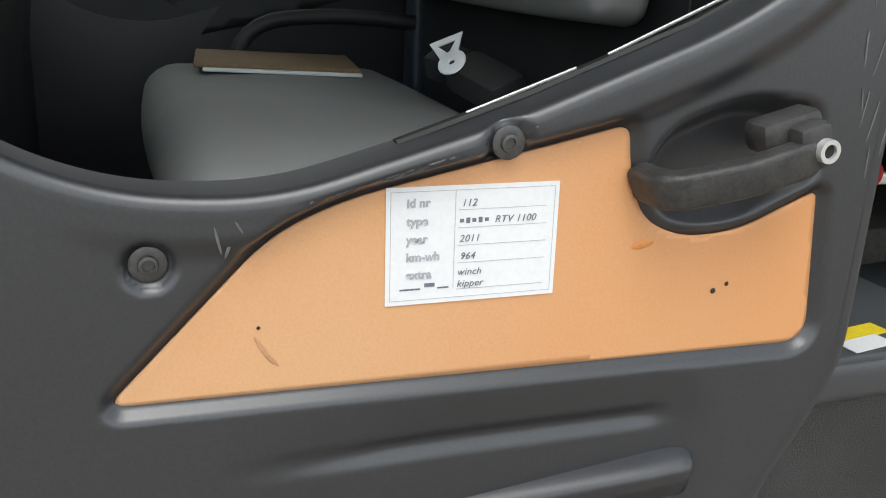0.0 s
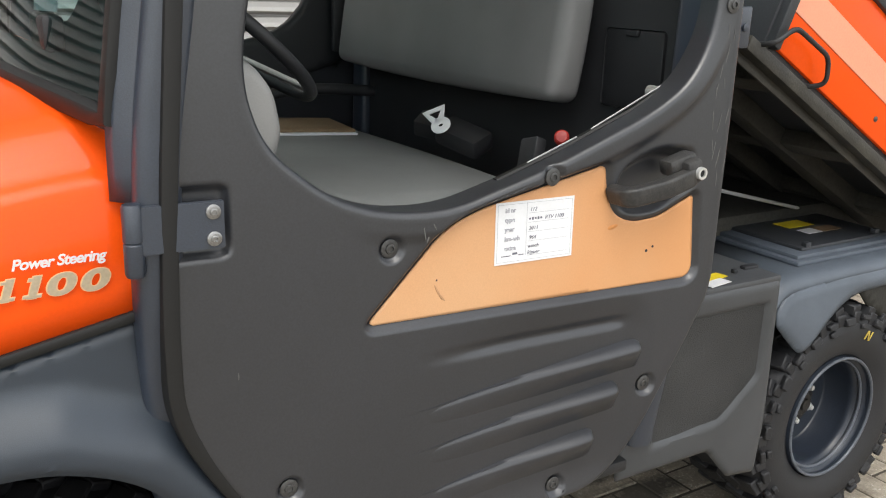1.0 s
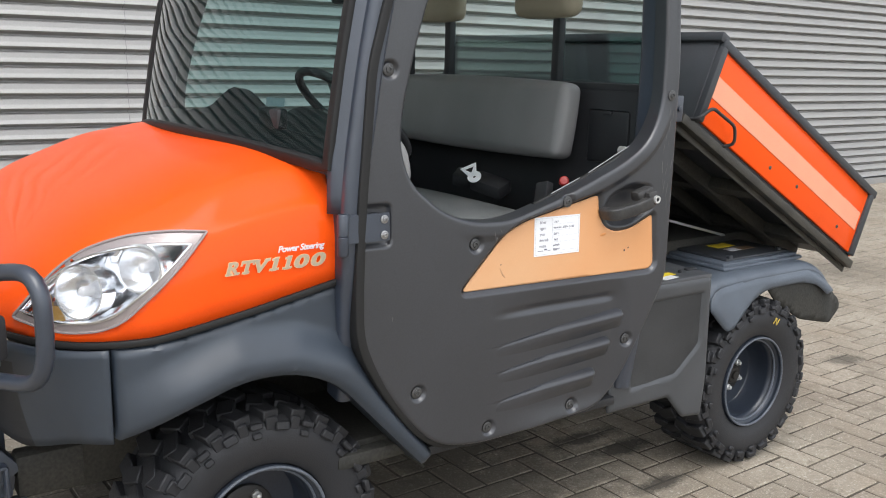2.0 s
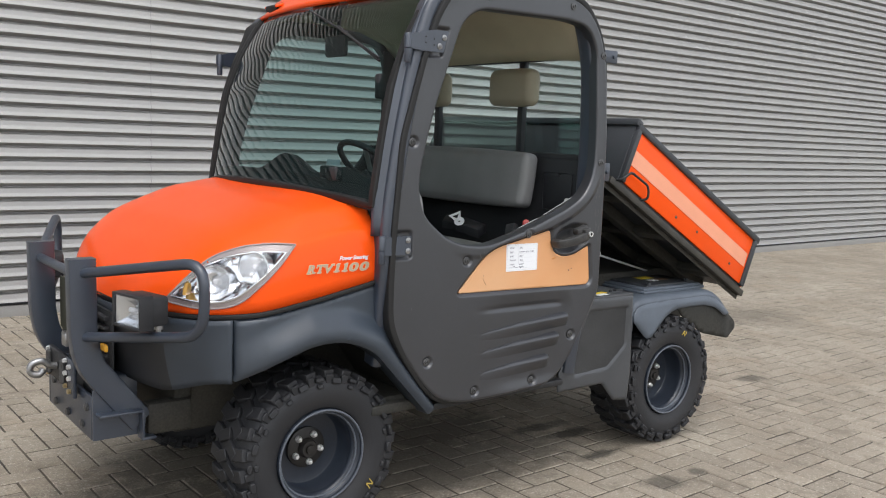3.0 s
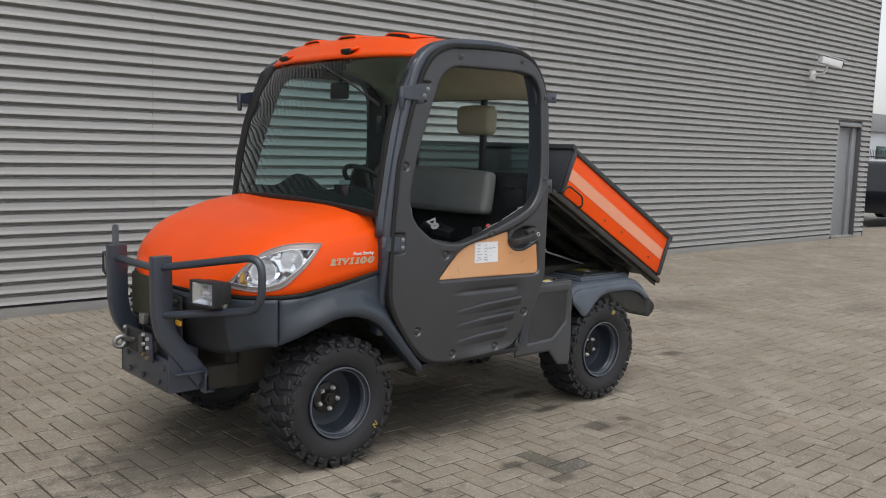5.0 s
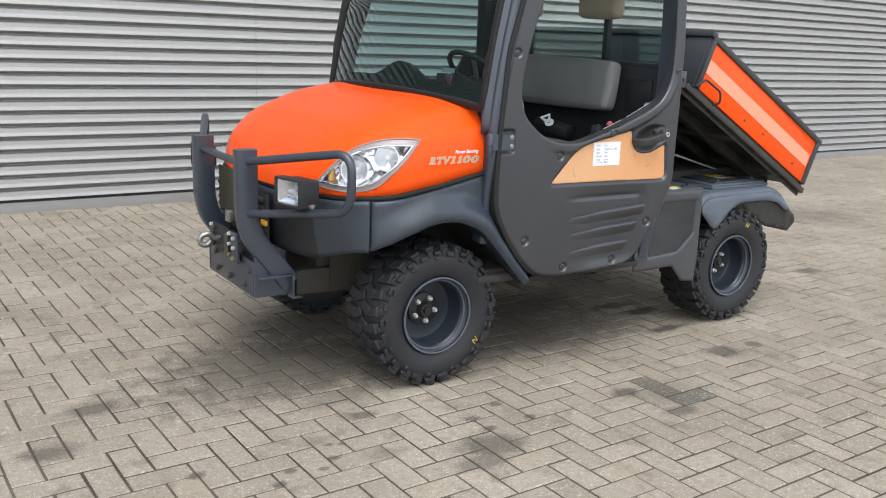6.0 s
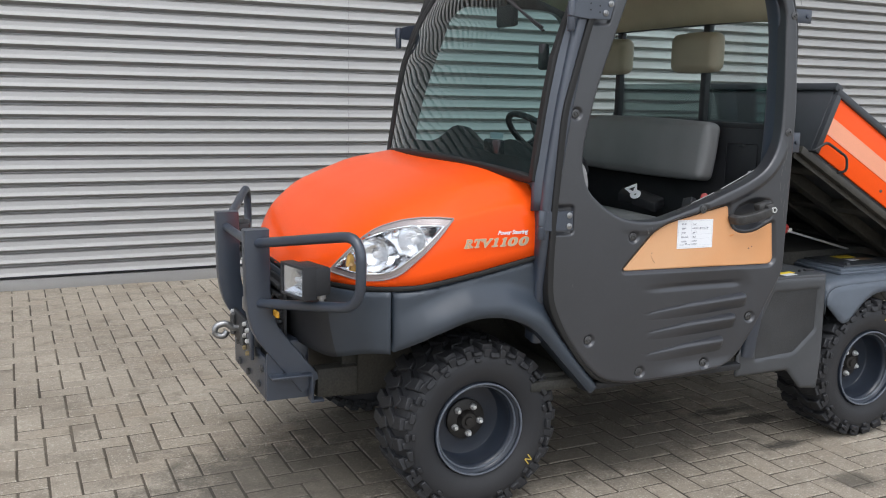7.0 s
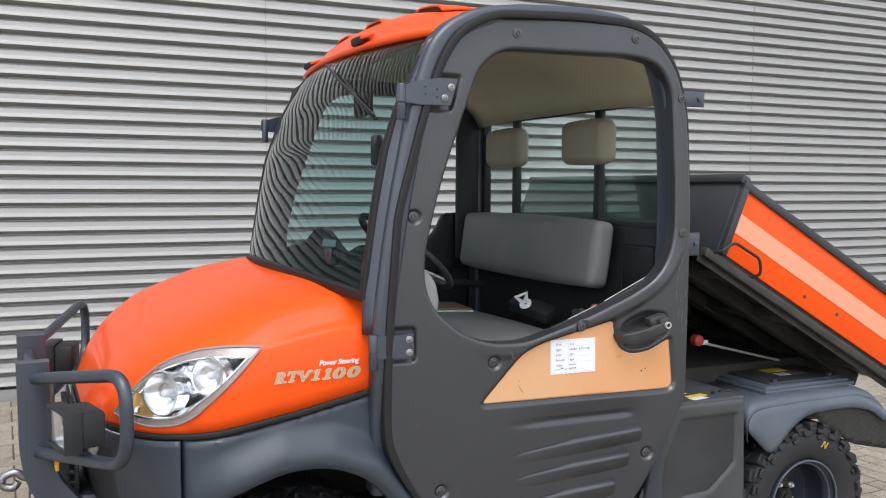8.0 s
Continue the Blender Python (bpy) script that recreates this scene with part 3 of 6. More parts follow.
def parked_car():
    car = thing("parked_car", (19.9, 5.2, 0), "dark parked hatchback car with tinted windows", "car")
    paint = material("dark_car_paint", (0.012, 0.014, 0.018), 0.25, coat=0.5, spots=0.1)
    prof = rounded([(17.75, 0.28), (17.72, 0.72, 0.1), (17.95, 0.98, 0.1), (18.35, 1.42, 0.15), (19.9, 1.48, 0.3), (20.7, 1.02, 0.2), (21.65, 0.86, 0.2), (21.85, 0.55, 0.1), (21.8, 0.28)], 0.05)
    bmc = bmesh.new()
    rows = []
    for y, sx, up in ((4.32, 0.97, 0.0), (4.24, 0.99, 0.0), (4.20, 1.0, 0.0), (5.88, 1.0, 0.0), (5.84, 0.99, 0.0), (5.76, 0.97, 0.0)):
        ring = []
        for px_, pz in prof:
            lean = max(0.0, pz - 0.9) * 0.35
            yy = y + (lean if y < 5 else -lean)
            ring.append(bmc.verts.new((19.8 + (px_ - 19.8) * sx, yy, pz)))
        rows.append(ring)
    n = len(prof)
    for r1, r2 in zip(rows, rows[1:]):
        for i in range(n):
            bmc.faces.new((r1[i], r1[(i + 1) % n], r2[(i + 1) % n], r2[i]))
    bmc.faces.new(rows[0]), bmc.faces.new(rows[-1][::-1])
    part("body", bmc, paint, car)
    for side, y in (("near", 4.205), ("far", 5.875)):
        for x0, x1, x2, x3 in ((18.12, 18.42, 19.2, 19.2), (19.26, 19.26, 19.85, 20.45)):
            bmg = bmesh.new()
            s = 1 if y < 5 else -1
            lo, hi = y + s * (0.035 * 1.0) - s * 0.012, y + s * 0.175 - s * 0.012
            f = bmg.faces.new([bmg.verts.new(c) for c in ((x0, lo, 1.0), (x3, lo, 1.0), (x2, hi, 1.40), (x1, hi, 1.40))])
            bmesh.ops.solidify(bmg, geom=[f], thickness=0.006)
            part("side_window", bmg, material("tinted_car_glass", (0.05, 0.07, 0.075), 0.08), car)
    for x in (18.55, 21.1):
        for y, s in ((4.24, 1), (5.84, -1)):
            m = Matrix.Translation((x, y, 0.31)) @ pose(0, 0, 0, 90 * s, 0, 0)
            w = part("wheel", lathe(bmesh.new(), [(0.02, 0.045), (0.19, 0.035), (0.205, 0.05), (0.205, -0.14), (0.02, -0.14)], m, 24), M_STEEL, car)
            part("tyre", lathe(bmesh.new(), [(0.205, 0.05), (0.29, 0.055), (0.31, 0.03), (0.31, -0.12), (0.29, -0.15), (0.205, -0.14)], m, 28, True), M_RUBBER, w)


yard_building()
yard_fence()
parked_car()


# ---- the utility vehicle: x runs to its rear, its near side is at negative y ----
rtv = thing("utility_vehicle", (1.0, 0, 0), "orange and dark grey utility vehicle with cab and raised bed", "utility vehicle")

# hood: half plan, crown line and lower edge
HOOD_X = (-0.53, -0.49, -0.42, -0.30, -0.076, 0.10, 0.20)
HOOD_H = (0.80, 0.885, 0.98, 1.07, 1.16, 1.192, 1.20)
LOW_X = (-0.53, -0.375, -0.238, -0.024, 0.20)
LOW_Z = (0.805, 0.814, 0.825, 0.86, 0.905)


def hood_w(x):
    x = np.asarray(x, float)
    return np.where(x >= -0.13, 0.75, 0.75 * np.clip(1 - np.clip(1 - (x + 0.53) / 0.4, 0, 1) ** 2.5, 0, 1) ** 0.4)


_fx = np.linspace(-0.65, 0.32, 400)
_fy = np.interp(_fx, HOOD_X, HOOD_H) - np.where(_fx < -0.53, (-0.53 - _fx) * 2.2, 0) + np.where(_fx > 0.2, (_fx - 0.2) * 0.05, 0)
_k = np.hanning(49)
HOOD_CROWN = np.convolve(_fy, _k / _k.sum(), "same")


def hood_h(x):
    return np.interp(x, _fx[30:-30], HOOD_CROWN[30:-30])


def hood_l(x):
    return np.interp(x, LOW_X, LOW_Z)


def hood_side(x, z):
    """How far out the near flank of the hood lies at x, z."""
    r = np.clip((z - hood_l(x)) / (hood_h(x) - hood_l(x)), 0, 1)
    return -hood_w(x) * (1 - r ** 3.5) ** 0.2


LIGHT = rounded([(-0.112, 1.034, 0.004), (-0.19, 0.957, 0.1), (-0.31, 0.846, 0.05), (-0.40, 0.832, 0.04), (-0.462, 0.846, 0.008),
                 (-0.43, 0.905, 0.05), (-0.385, 0.96, 0.04), (-0.33, 1.003, 0.04), (-0.26, 1.03, 0.05), (-0.18, 1.038, 0.04)], 0.03)


def far_half(b):
    """Draws the far half in, about the vehicle's middle."""
    for v in b.verts:
        if v.co.y > 0:
            v.co.y *= 1 + 2 * YC / 0.75
    return b


def build_hood():
    na, nb = 110, 96
    xs = 0.19 - 0.7195 * np.sin(np.linspace(0, 1, na) * np.pi / 2) ** 1.0
    th = np.linspace(0, np.pi, nb)
    rows = []
    bmh = bmesh.new()
    for x in xs:
        w, h, l = float(hood_w(x)), float(hood_h(x)), float(hood_l(x))
        c, s = np.cos(th), np.sin(th)
        yy = -w * np.sign(c) * np.abs(c) ** 0.4
        zz = l + (h - l) * s ** (2 / 3.5)
        rise = np.interp(x, (-0.12, 0.0, 0.10, 0.20), (1.030, 1.062, 1.078, 1.086))
        back = smooth(-0.17, -0.02, np.array(x))
        yy = yy * (1 - 0.013 * back * smooth(rise - 0.008, rise + 0.008, zz)) + 0.0
        zz = zz + 0.010 * back * np.exp(-((zz - rise - 0.055) / 0.022) ** 2) * (np.abs(c) > 0.02)
        rows.append([bmh.verts.new((x, a, b)) for a, b in zip(yy, zz)])
    for r1, r2 in zip(rows, rows[1:]):
        for i in range(nb - 1):
            bmh.faces.new((r1[i], r2[i], r2[i + 1], r1[i + 1]))
    faces = list(bmh.faces)
    C = np.array([f.calc_center_median() for f in faces])
    d, _ = distance(C[:, [0, 2]], LIGHT)
    keep_out = [f for f, q in zip(faces, d) if q > 0.003 and f.calc_center_median().z < 1.06]
    bmesh.ops.delete(bmh, geom=keep_out, context="FACES")
    bmesh.ops.remove_doubles(bmh, verts=bmh.verts, dist=0.0005)
    return far_half(bmh)


hood = part("hood", build_hood(), M_ORANGE, rtv, "glossy orange hood with a rounded nose")
thicken(hood, 0.004, -1)


def flank(P, out):
    """Points x, z on the hood's flank, moved outwards."""
    y = hood_side(P[:, 0], P[:, 1]) - out
    return np.stack([P[:, 0], y, P[:, 1]], 1)


def headlight(far):
    side = mirror if far else (lambda b: b)
    bowl = sheet(LIGHT, [], 0.012, lambda P: np.stack([P[:, 0] + 0.02 * smooth(0, 0.04, distance(P, LIGHT)[0]),
                 hood_side(P[:, 0], P[:, 1]) + 0.055 * smooth(0.0, 0.035, distance(P, LIGHT)[0]), P[:, 1]], 1))
    lamp = part("headlight", side(bowl), M_CHROME, rtv, "chrome headlight with clear teardrop lens", turn=False)
    lens = sheet(LIGHT, [], 0.012, lambda P: flank(P, 0.006 + 0.012 * smooth(0, 0.05, distance(P, LIGHT)[0])))
    ob = part("lens", side(lens), M_CLEAR, lamp, turn=False)
    ob.visible_shadow = False
    inner = (LIGHT - LIGHT.mean(0)) * np.array([0.86, 0.78]) + LIGHT.mean(0) + np.array([-0.010, -0.004])
    part("bezel", side(sheet(LIGHT, [inner], 0.009, lambda P: flank(P, 0.0040))), M_BEZEL, lamp, "grey inner bezel", turn=False)
    rim = [Vector(p) for p in flank(LIGHT, 0.006)]
    part("lens_rim", side(sweep(bmesh.new(), rim, oblong(0.005, 0.008, 0.002, 2), (0, 1, 0), True)), M_BEZEL, lamp)
    ring_in = [Vector(p) for p in flank(inner, 0.0055)]
    part("inner_rim", side(sweep(bmesh.new(), ring_in, oblong(0.007, 0.008, 0.003, 2), (0, 1, 0), True)), M_CHROME, lamp, "bright inner rim")
    for x, z, r, mat_ in ((-0.348, 0.914, 0.053, M_REFLECT), (-0.240, 0.962, 0.047, M_REFLECT)):
        y = float(hood_side(np.array(x), np.array(z)))
        nrm = Vector((-0.75, -0.62, 0.12)).normalized()
        m = Matrix.Translation((x + 0.012, y + 0.035, z)) @ nrm.to_track_quat("Z", "Y").to_matrix().to_4x4()
        part("reflector", side(lathe(bmesh.new(), [(0.010, -0.01), (0.016, -0.008), (r * 0.6, 0.0), (r * 0.85, 0.012), (r, 0.03), (r + 0.004, 0.03), (r + 0.004, -0.012), (0.01, -0.02)], m, 28)), mat_, lamp)
        part("bulb", side(lathe(bmesh.new(), [(0.011, -0.01), (0.011, 0.016), (0.007, 0.022), (0.001, 0.024)], m, 12)), M_WHITE, lamp)
    y = float(hood_side(np.array(-0.425), np.array(0.868)))
    part("turn_signal", side(one_box((-0.398, y + 0.024, 0.888), (0.014, 0.05, 0.046), 0.006, pose(0, 0, 0, 0, 14, -50))), M_AMBER, lamp, "amber turn signal bulb cover")


headlight(False)
headlight(True)

# black seam between hood and fenders
xs = np.linspace(0.19, -0.527, 60)
line = [(x, -float(hood_w(x)) - 0.001, float(hood_l(x)) - 0.006) for x in xs]
line += [(x, -y * (1 + 2 * YC / 0.75), z) for x, y, z in line[::-1]]
part("hood_seal", sweep(bmesh.new(), line, oblong(0.012, 0.016, 0.004, 2), (0, 0, 1)), M_SEAL, rtv)

# front fenders with flared arches
FENDER = rounded([(-0.318, 0.803, 0.004), (-0.20, 0.817, 0.05), (-0.024, 0.848, 0.05), (0.192, 0.893, 0.01), (0.20, 0.80, 0.05), (0.255, 0.655, 0.08), (0.437, 0.425, 0.01),
                  (0.405, 0.40, 0.01), (0.235, 0.585, 0.08), (0.165, 0.662, 0.08), (0.06, 0.708, 0.08), (-0.06, 0.712, 0.08), (-0.19, 0.668, 0.08), (-0.315, 0.602, 0.01)], 0.03)
ARCH = np.array([(0.42, 0.38), (0.235, 0.585), (0.165, 0.662), (0.06, 0.708), (-0.06, 0.712), (-0.19, 0.668), (-0.315, 0.602), (-0.32, 0.2), (0.42, 0.2)])


def fender_lift(P):
    x, z = P[:, 0], P[:, 1]
    da = -distance(P, ARCH)[0]
    de = distance(P, FENDER)[0]
    y = -(np.minimum(hood_w(x), 0.742) + 0.008) - 0.045 * (1 - smooth(0.030, 0.115, da)) * smooth(-0.36, -0.12, x)
    y = y + 0.012 * (1 - smooth(0, 0.014, de))
    return np.stack([x, y, z], 1)


def front_fender(far):
    bmf = sheet(FENDER, [], 0.009, fender_lift)
    edge = [e for e in bmf.edges if len(e.link_faces) == 1]
    low = [e for e in edge if all(distance(np.array([[v.co.x, v.co.z]]), ARCH)[0][0] > -0.03 for v in e.verts)]
    r = bmesh.ops.extrude_edge_only(bmf, edges=low)
    for v in r["geom"]:
        if isinstance(v, bmesh.types.BMVert):
            v.co.y += 0.07
            v.co.z -= 0.004
    if far:
        mirror(bmf)
    ob = part("front_fender", bmf, M_FENDER, rtv, "dark blue-grey plastic front fender with flared arch", turn=False)
    thicken(ob, 0.004, -1)


front_fender(False)
front_fender(True)

# inner wheel wells
for far in (False, True):
    bm = bmesh.new()
    arc = [(0.45, 0.36), (0.28, 0.60), (0.17, 0.69), (0.02, 0.735), (-0.12, 0.725), (-0.25, 0.67), (-0.30, 0.60)]
    a = [bm.verts.new((x, -0.725 if x > -0.2 else -0.66, z)) for x, z in arc]
    b = [bm.verts.new((x, -0.34, z)) for x, z in arc]
    for i in range(len(arc) - 1):
        bm.faces.new((a[i], a[i + 1], b[i + 1], b[i]))
    bm.faces.new(b + [bm.verts.new((-0.30, -0.34, 0.35)), bm.verts.new((0.45, -0.34, 0.35))])
    thicken(part("wheel_well", mirror(bm) if far else bm, M_DEEP, rtv), 0.006, 0)


# front bumper wrap under the nose
def bumper():
    bmb = bmesh.new()
    half = []
    for t in np.linspace(0, 1, 26):
        x = -0.322 - 0.218 * math.sin(t * math.pi / 2)
        half.append((x, max(float(hood_w(x + 0.012)) + 0.008, 0.0) if t < 1 else 0.0))
    plan = [(x, -y) for x, y in half] + [(x, y) for x, y in half[-2::-1]]
    rows = []
    for t in np.linspace(0, 1, 12):
        row = []
        for x, y in plan:
            top = float(hood_l(x)) - 0.014
            bot = 0.602 - 0.06 * float(smooth(0.72, 0.45, np.array(abs(y))))
            inset = 0.035 * (1 - t) ** 2 * float(smooth(0.72, 0.6, np.array(abs(y))))
            row.append(bmb.verts.new((x + inset, y, bot + (top - bot) * t)))
        rows.append(row)
    for r1, r2 in zip(rows, rows[1:]):
        for i in range(len(plan) - 1):
            bmb.faces.new((r1[i], r1[i + 1], r2[i + 1], r2[i]))
    bmesh.ops.remove_doubles(bmb, verts=bmb.verts, dist=0.0004)
    return far_half(bmb)


front_bumper = part("front_bumper", bumper(), M_FENDER, rtv, "dark blue-grey plastic front bumper with shade painted black on its lower middle")
front_bumper.data.materials.append(M_BLACK)
# shade on the lower middle of the bumper, painted in as black faces
for f in front_bumper.data.polygons:
    if abs(f.center.y - YC) < 0.46 and f.center.z < 0.745:
        f.material_index = 1
thicken(front_bumper, 0.006, -1)
bm = bmesh.new()
for k in range(6):
    box(bm, (-0.558, 0, 0.585 + k * 0.032), (0.02, 0.50, 0.014), 0.003)
box(bm, (-0.545, 0, 0.66), (0.012, 0.54, 0.22), 0.01)
part("grille", bm, M_BLACK, rtv, "black slatted front grille")


# ---- doors ----
DOOR = rounded([(0.219, 1.07), (0.243, 1.38), (0.322, 1.66), (0.372, 1.80, 0.08), (0.43, 1.885, 0.05), (0.53, 1.935, 0.05), (0.80, 1.95, 0.1), (1.00, 1.945, 0.05), (1.09, 1.91, 0.06),
                (1.165, 1.82, 0.06), (1.205, 1.69, 0.06), (1.222, 1.41), (1.215, 1.10), (1.205, 0.80, 0.04), (1.155, 0.71), (1.02, 0.49, 0.06), (0.95, 0.452, 0.04), (0.75, 0.438),
                (0.54, 0.434), (0.43, 0.455, 0.06), (0.355, 0.525), (0.268, 0.645, 0.08), (0.214, 0.75, 0.08), (0.212, 0.88)], 0.05)
OPENING = rounded([(0.325, 1.195, 0.05), (0.352, 1.115, 0.05), (0.44, 1.042, 0.06), (0.52, 1.012, 0.06), (0.63, 1.006, 0.06), (0.82, 1.061, 0.05), (1.02, 1.138, 0.05), (1.105, 1.19, 0.05), (1.158, 1.28, 0.05),
                   (1.163, 1.42, 0.1), (1.148, 1.75, 0.06), (1.10, 1.83, 0.05), (1.0, 1.847, 0.05), (0.57, 1.842, 0.05), (0.495, 1.79, 0.05), (0.375, 1.46, 0.1), (0.331, 1.28, 0.08)], 0.05)
PANEL = rounded([(0.499, 0.838, 0.014), (0.63, 0.972, 0.05), (0.69, 0.998, 0.05), (0.938, 1.053, 0.012), (0.943, 1.01, 0.03), (0.958, 0.968, 0.03), (1.0, 0.948, 0.03), (1.06, 0.95, 0.03), (1.143, 0.985, 0.006),
                 (1.157, 0.831, 0.03)], 0.02)
POCKET = rounded([(0.953, 1.005, 0.03), (0.972, 0.966, 0.03), (1.03, 0.955, 0.03), (1.10, 0.972, 0.03), (1.135, 1.0, 0.02), (1.13, 1.07, 0.02), (1.05, 1.078, 0.03), (0.975, 1.05, 0.04)], 0.03)
HINGE_LOW = rounded([(0.19, 0.974), (0.298, 0.974), (0.298, 1.072), (0.19, 1.072)], 0.015)
HINGE_TOP = rounded([(0.30, 1.66), (0.408, 1.66), (0.438, 1.762), (0.32, 1.762)], 0.012)
BOLTS = [(0.296, 1.372), (0.537, 0.955), (0.371, 0.604), (0.583, 0.472), (0.868, 0.475), (1.060, 0.637), (0.822, 1.043), (1.188, 1.315), (1.182, 1.73), (0.612, 1.889), (1.012, 1.90)]


def door_plane(x, z):
    return -0.811 - 0.039 * x + 0.0273 * z


def door_lift(P):
    x, z = P[:, 0], P[:, 1]
    y = door_plane(x, z)
    dw = -distance(P, OPENING)[0]
    low = smooth(1.12, 1.02, z)
    y = y - 0.010 * (1 - smooth(0.030, 0.052, dw)) * smooth(1.30, 1.15, z) * smooth(0.45, 0.65, x) * (1 - smooth(-0.016, -0.002, distance(P, PANEL)[0]))
    y = y + 0.012 * smooth(-0.014, 0.0, distance(P, PANEL)[0])
    y = y + 0.032 * smooth(-0.006, 0.022, distance(P, POCKET)[0])
    y = y + 0.012 * smooth(-0.004, 0.008, distance(P, HINGE_LOW)[0]) + 0.012 * smooth(-0.004, 0.008, distance(P, HINGE_TOP)[0])
    for bx, bz in BOLTS[:7]:
        r = np.hypot(x - bx, z - bz)
        y = y + 0.009 * (1 - smooth(0.0155, 0.0225, r))
    g = smooth(0.56, 0.75, x) * smooth(1.03, 0.97, x)
    y = y + 0.007 * g * smooth(0.017, 0.0, np.abs(z - 0.768))
    dip = np.hypot(np.maximum(x - 0.985, 0) * 1.0, np.maximum(np.abs(z - 0.63) - 0.11, 0))
    y = y + 0.010 * smooth(0.56, 0.8, x) * smooth(0.09, 0.02, dip)
    return np.stack([x, y, z], 1)


def bolt_mesh(r=0.0145):
    b = bmesh.new()
    lathe(b, [(r, 0.0), (r, 0.0025), (r * 0.85, 0.0035), (r * 0.55, 0.0035), (r * 0.5, 0.006), (r * 0.34, 0.0065), (r * 0.3, 0.004), (0.001, 0.004)], Matrix(), 18)
    finish(b)
    me_ = bpy.data.meshes.new("bolt")
    b.to_mesh(me_)
    b.free()
    me_.materials.append(M_DARKSTEEL)
    return me_


BOLT = bolt_mesh()
HINGE_BOLT = bolt_mesh(0.010)
HINGE_BOLT.materials.clear()
HINGE_BOLT.materials.append(M_STEEL)


CAB_C = YC


def even(poly, step=0.006):
    """The same closed outline with evenly spaced points."""
    P = np.vstack([poly, poly[:1]])
    run = np.concatenate([[0], np.cumsum(np.hypot(*np.diff(P, axis=0).T))])
    at = np.linspace(0, run[-1], int(run[-1] / step), endpoint=False)
    return np.stack([np.interp(at, run, P[:, 0]), np.interp(at, run, P[:, 1])], 1)


def shifted(poly, d):
    """The outline moved inwards by d (outwards where d is negative)."""
    t = np.roll(poly, -2, 0) - np.roll(poly, 2, 0)
    n = np.stack([-t[:, 1], t[:, 0]], 1) / np.maximum(np.hypot(*t.T), 1e-9)[:, None]
    x, z = poly.T
    if np.sum(x * np.roll(z, -1) - z * np.roll(x, -1)) < 0:
        n = -n
    return poly + n * d


def rolled_rim(line_, s_, R=0.011):
    """The rounded edge of the door skin along an outline, down to the inner skin."""
    base = even(line_)
    b = bmesh.new()
    rows = []
    for d in (0.017, 0.011, 0.008, 0.0055, 0.0035, 0.002, 0.0008, 0.0):
        P = shifted(base, s_ * d)
        y = door_lift(P)[:, 1] - 0.0003 + R * (1 - math.sqrt(max(0.0, 1 - max(0.0, 1 - d / R) ** 2)))
        rows.append([b.verts.new((p[0], yy, p[1])) for p, yy in zip(P, y)])
    for d in (0.0, 0.014):
        P = shifted(base, s_ * d)
        rows.append([b.verts.new((p[0], float(door_plane(*p)) + 0.045, p[1])) for p in P])
    n = len(base)
    for r1, r2 in zip(rows, rows[1:]):
        for i in range(n):
            b.faces.new((r1[i], r1[(i + 1) % n], r2[(i + 1) % n], r2[i]))
    return b


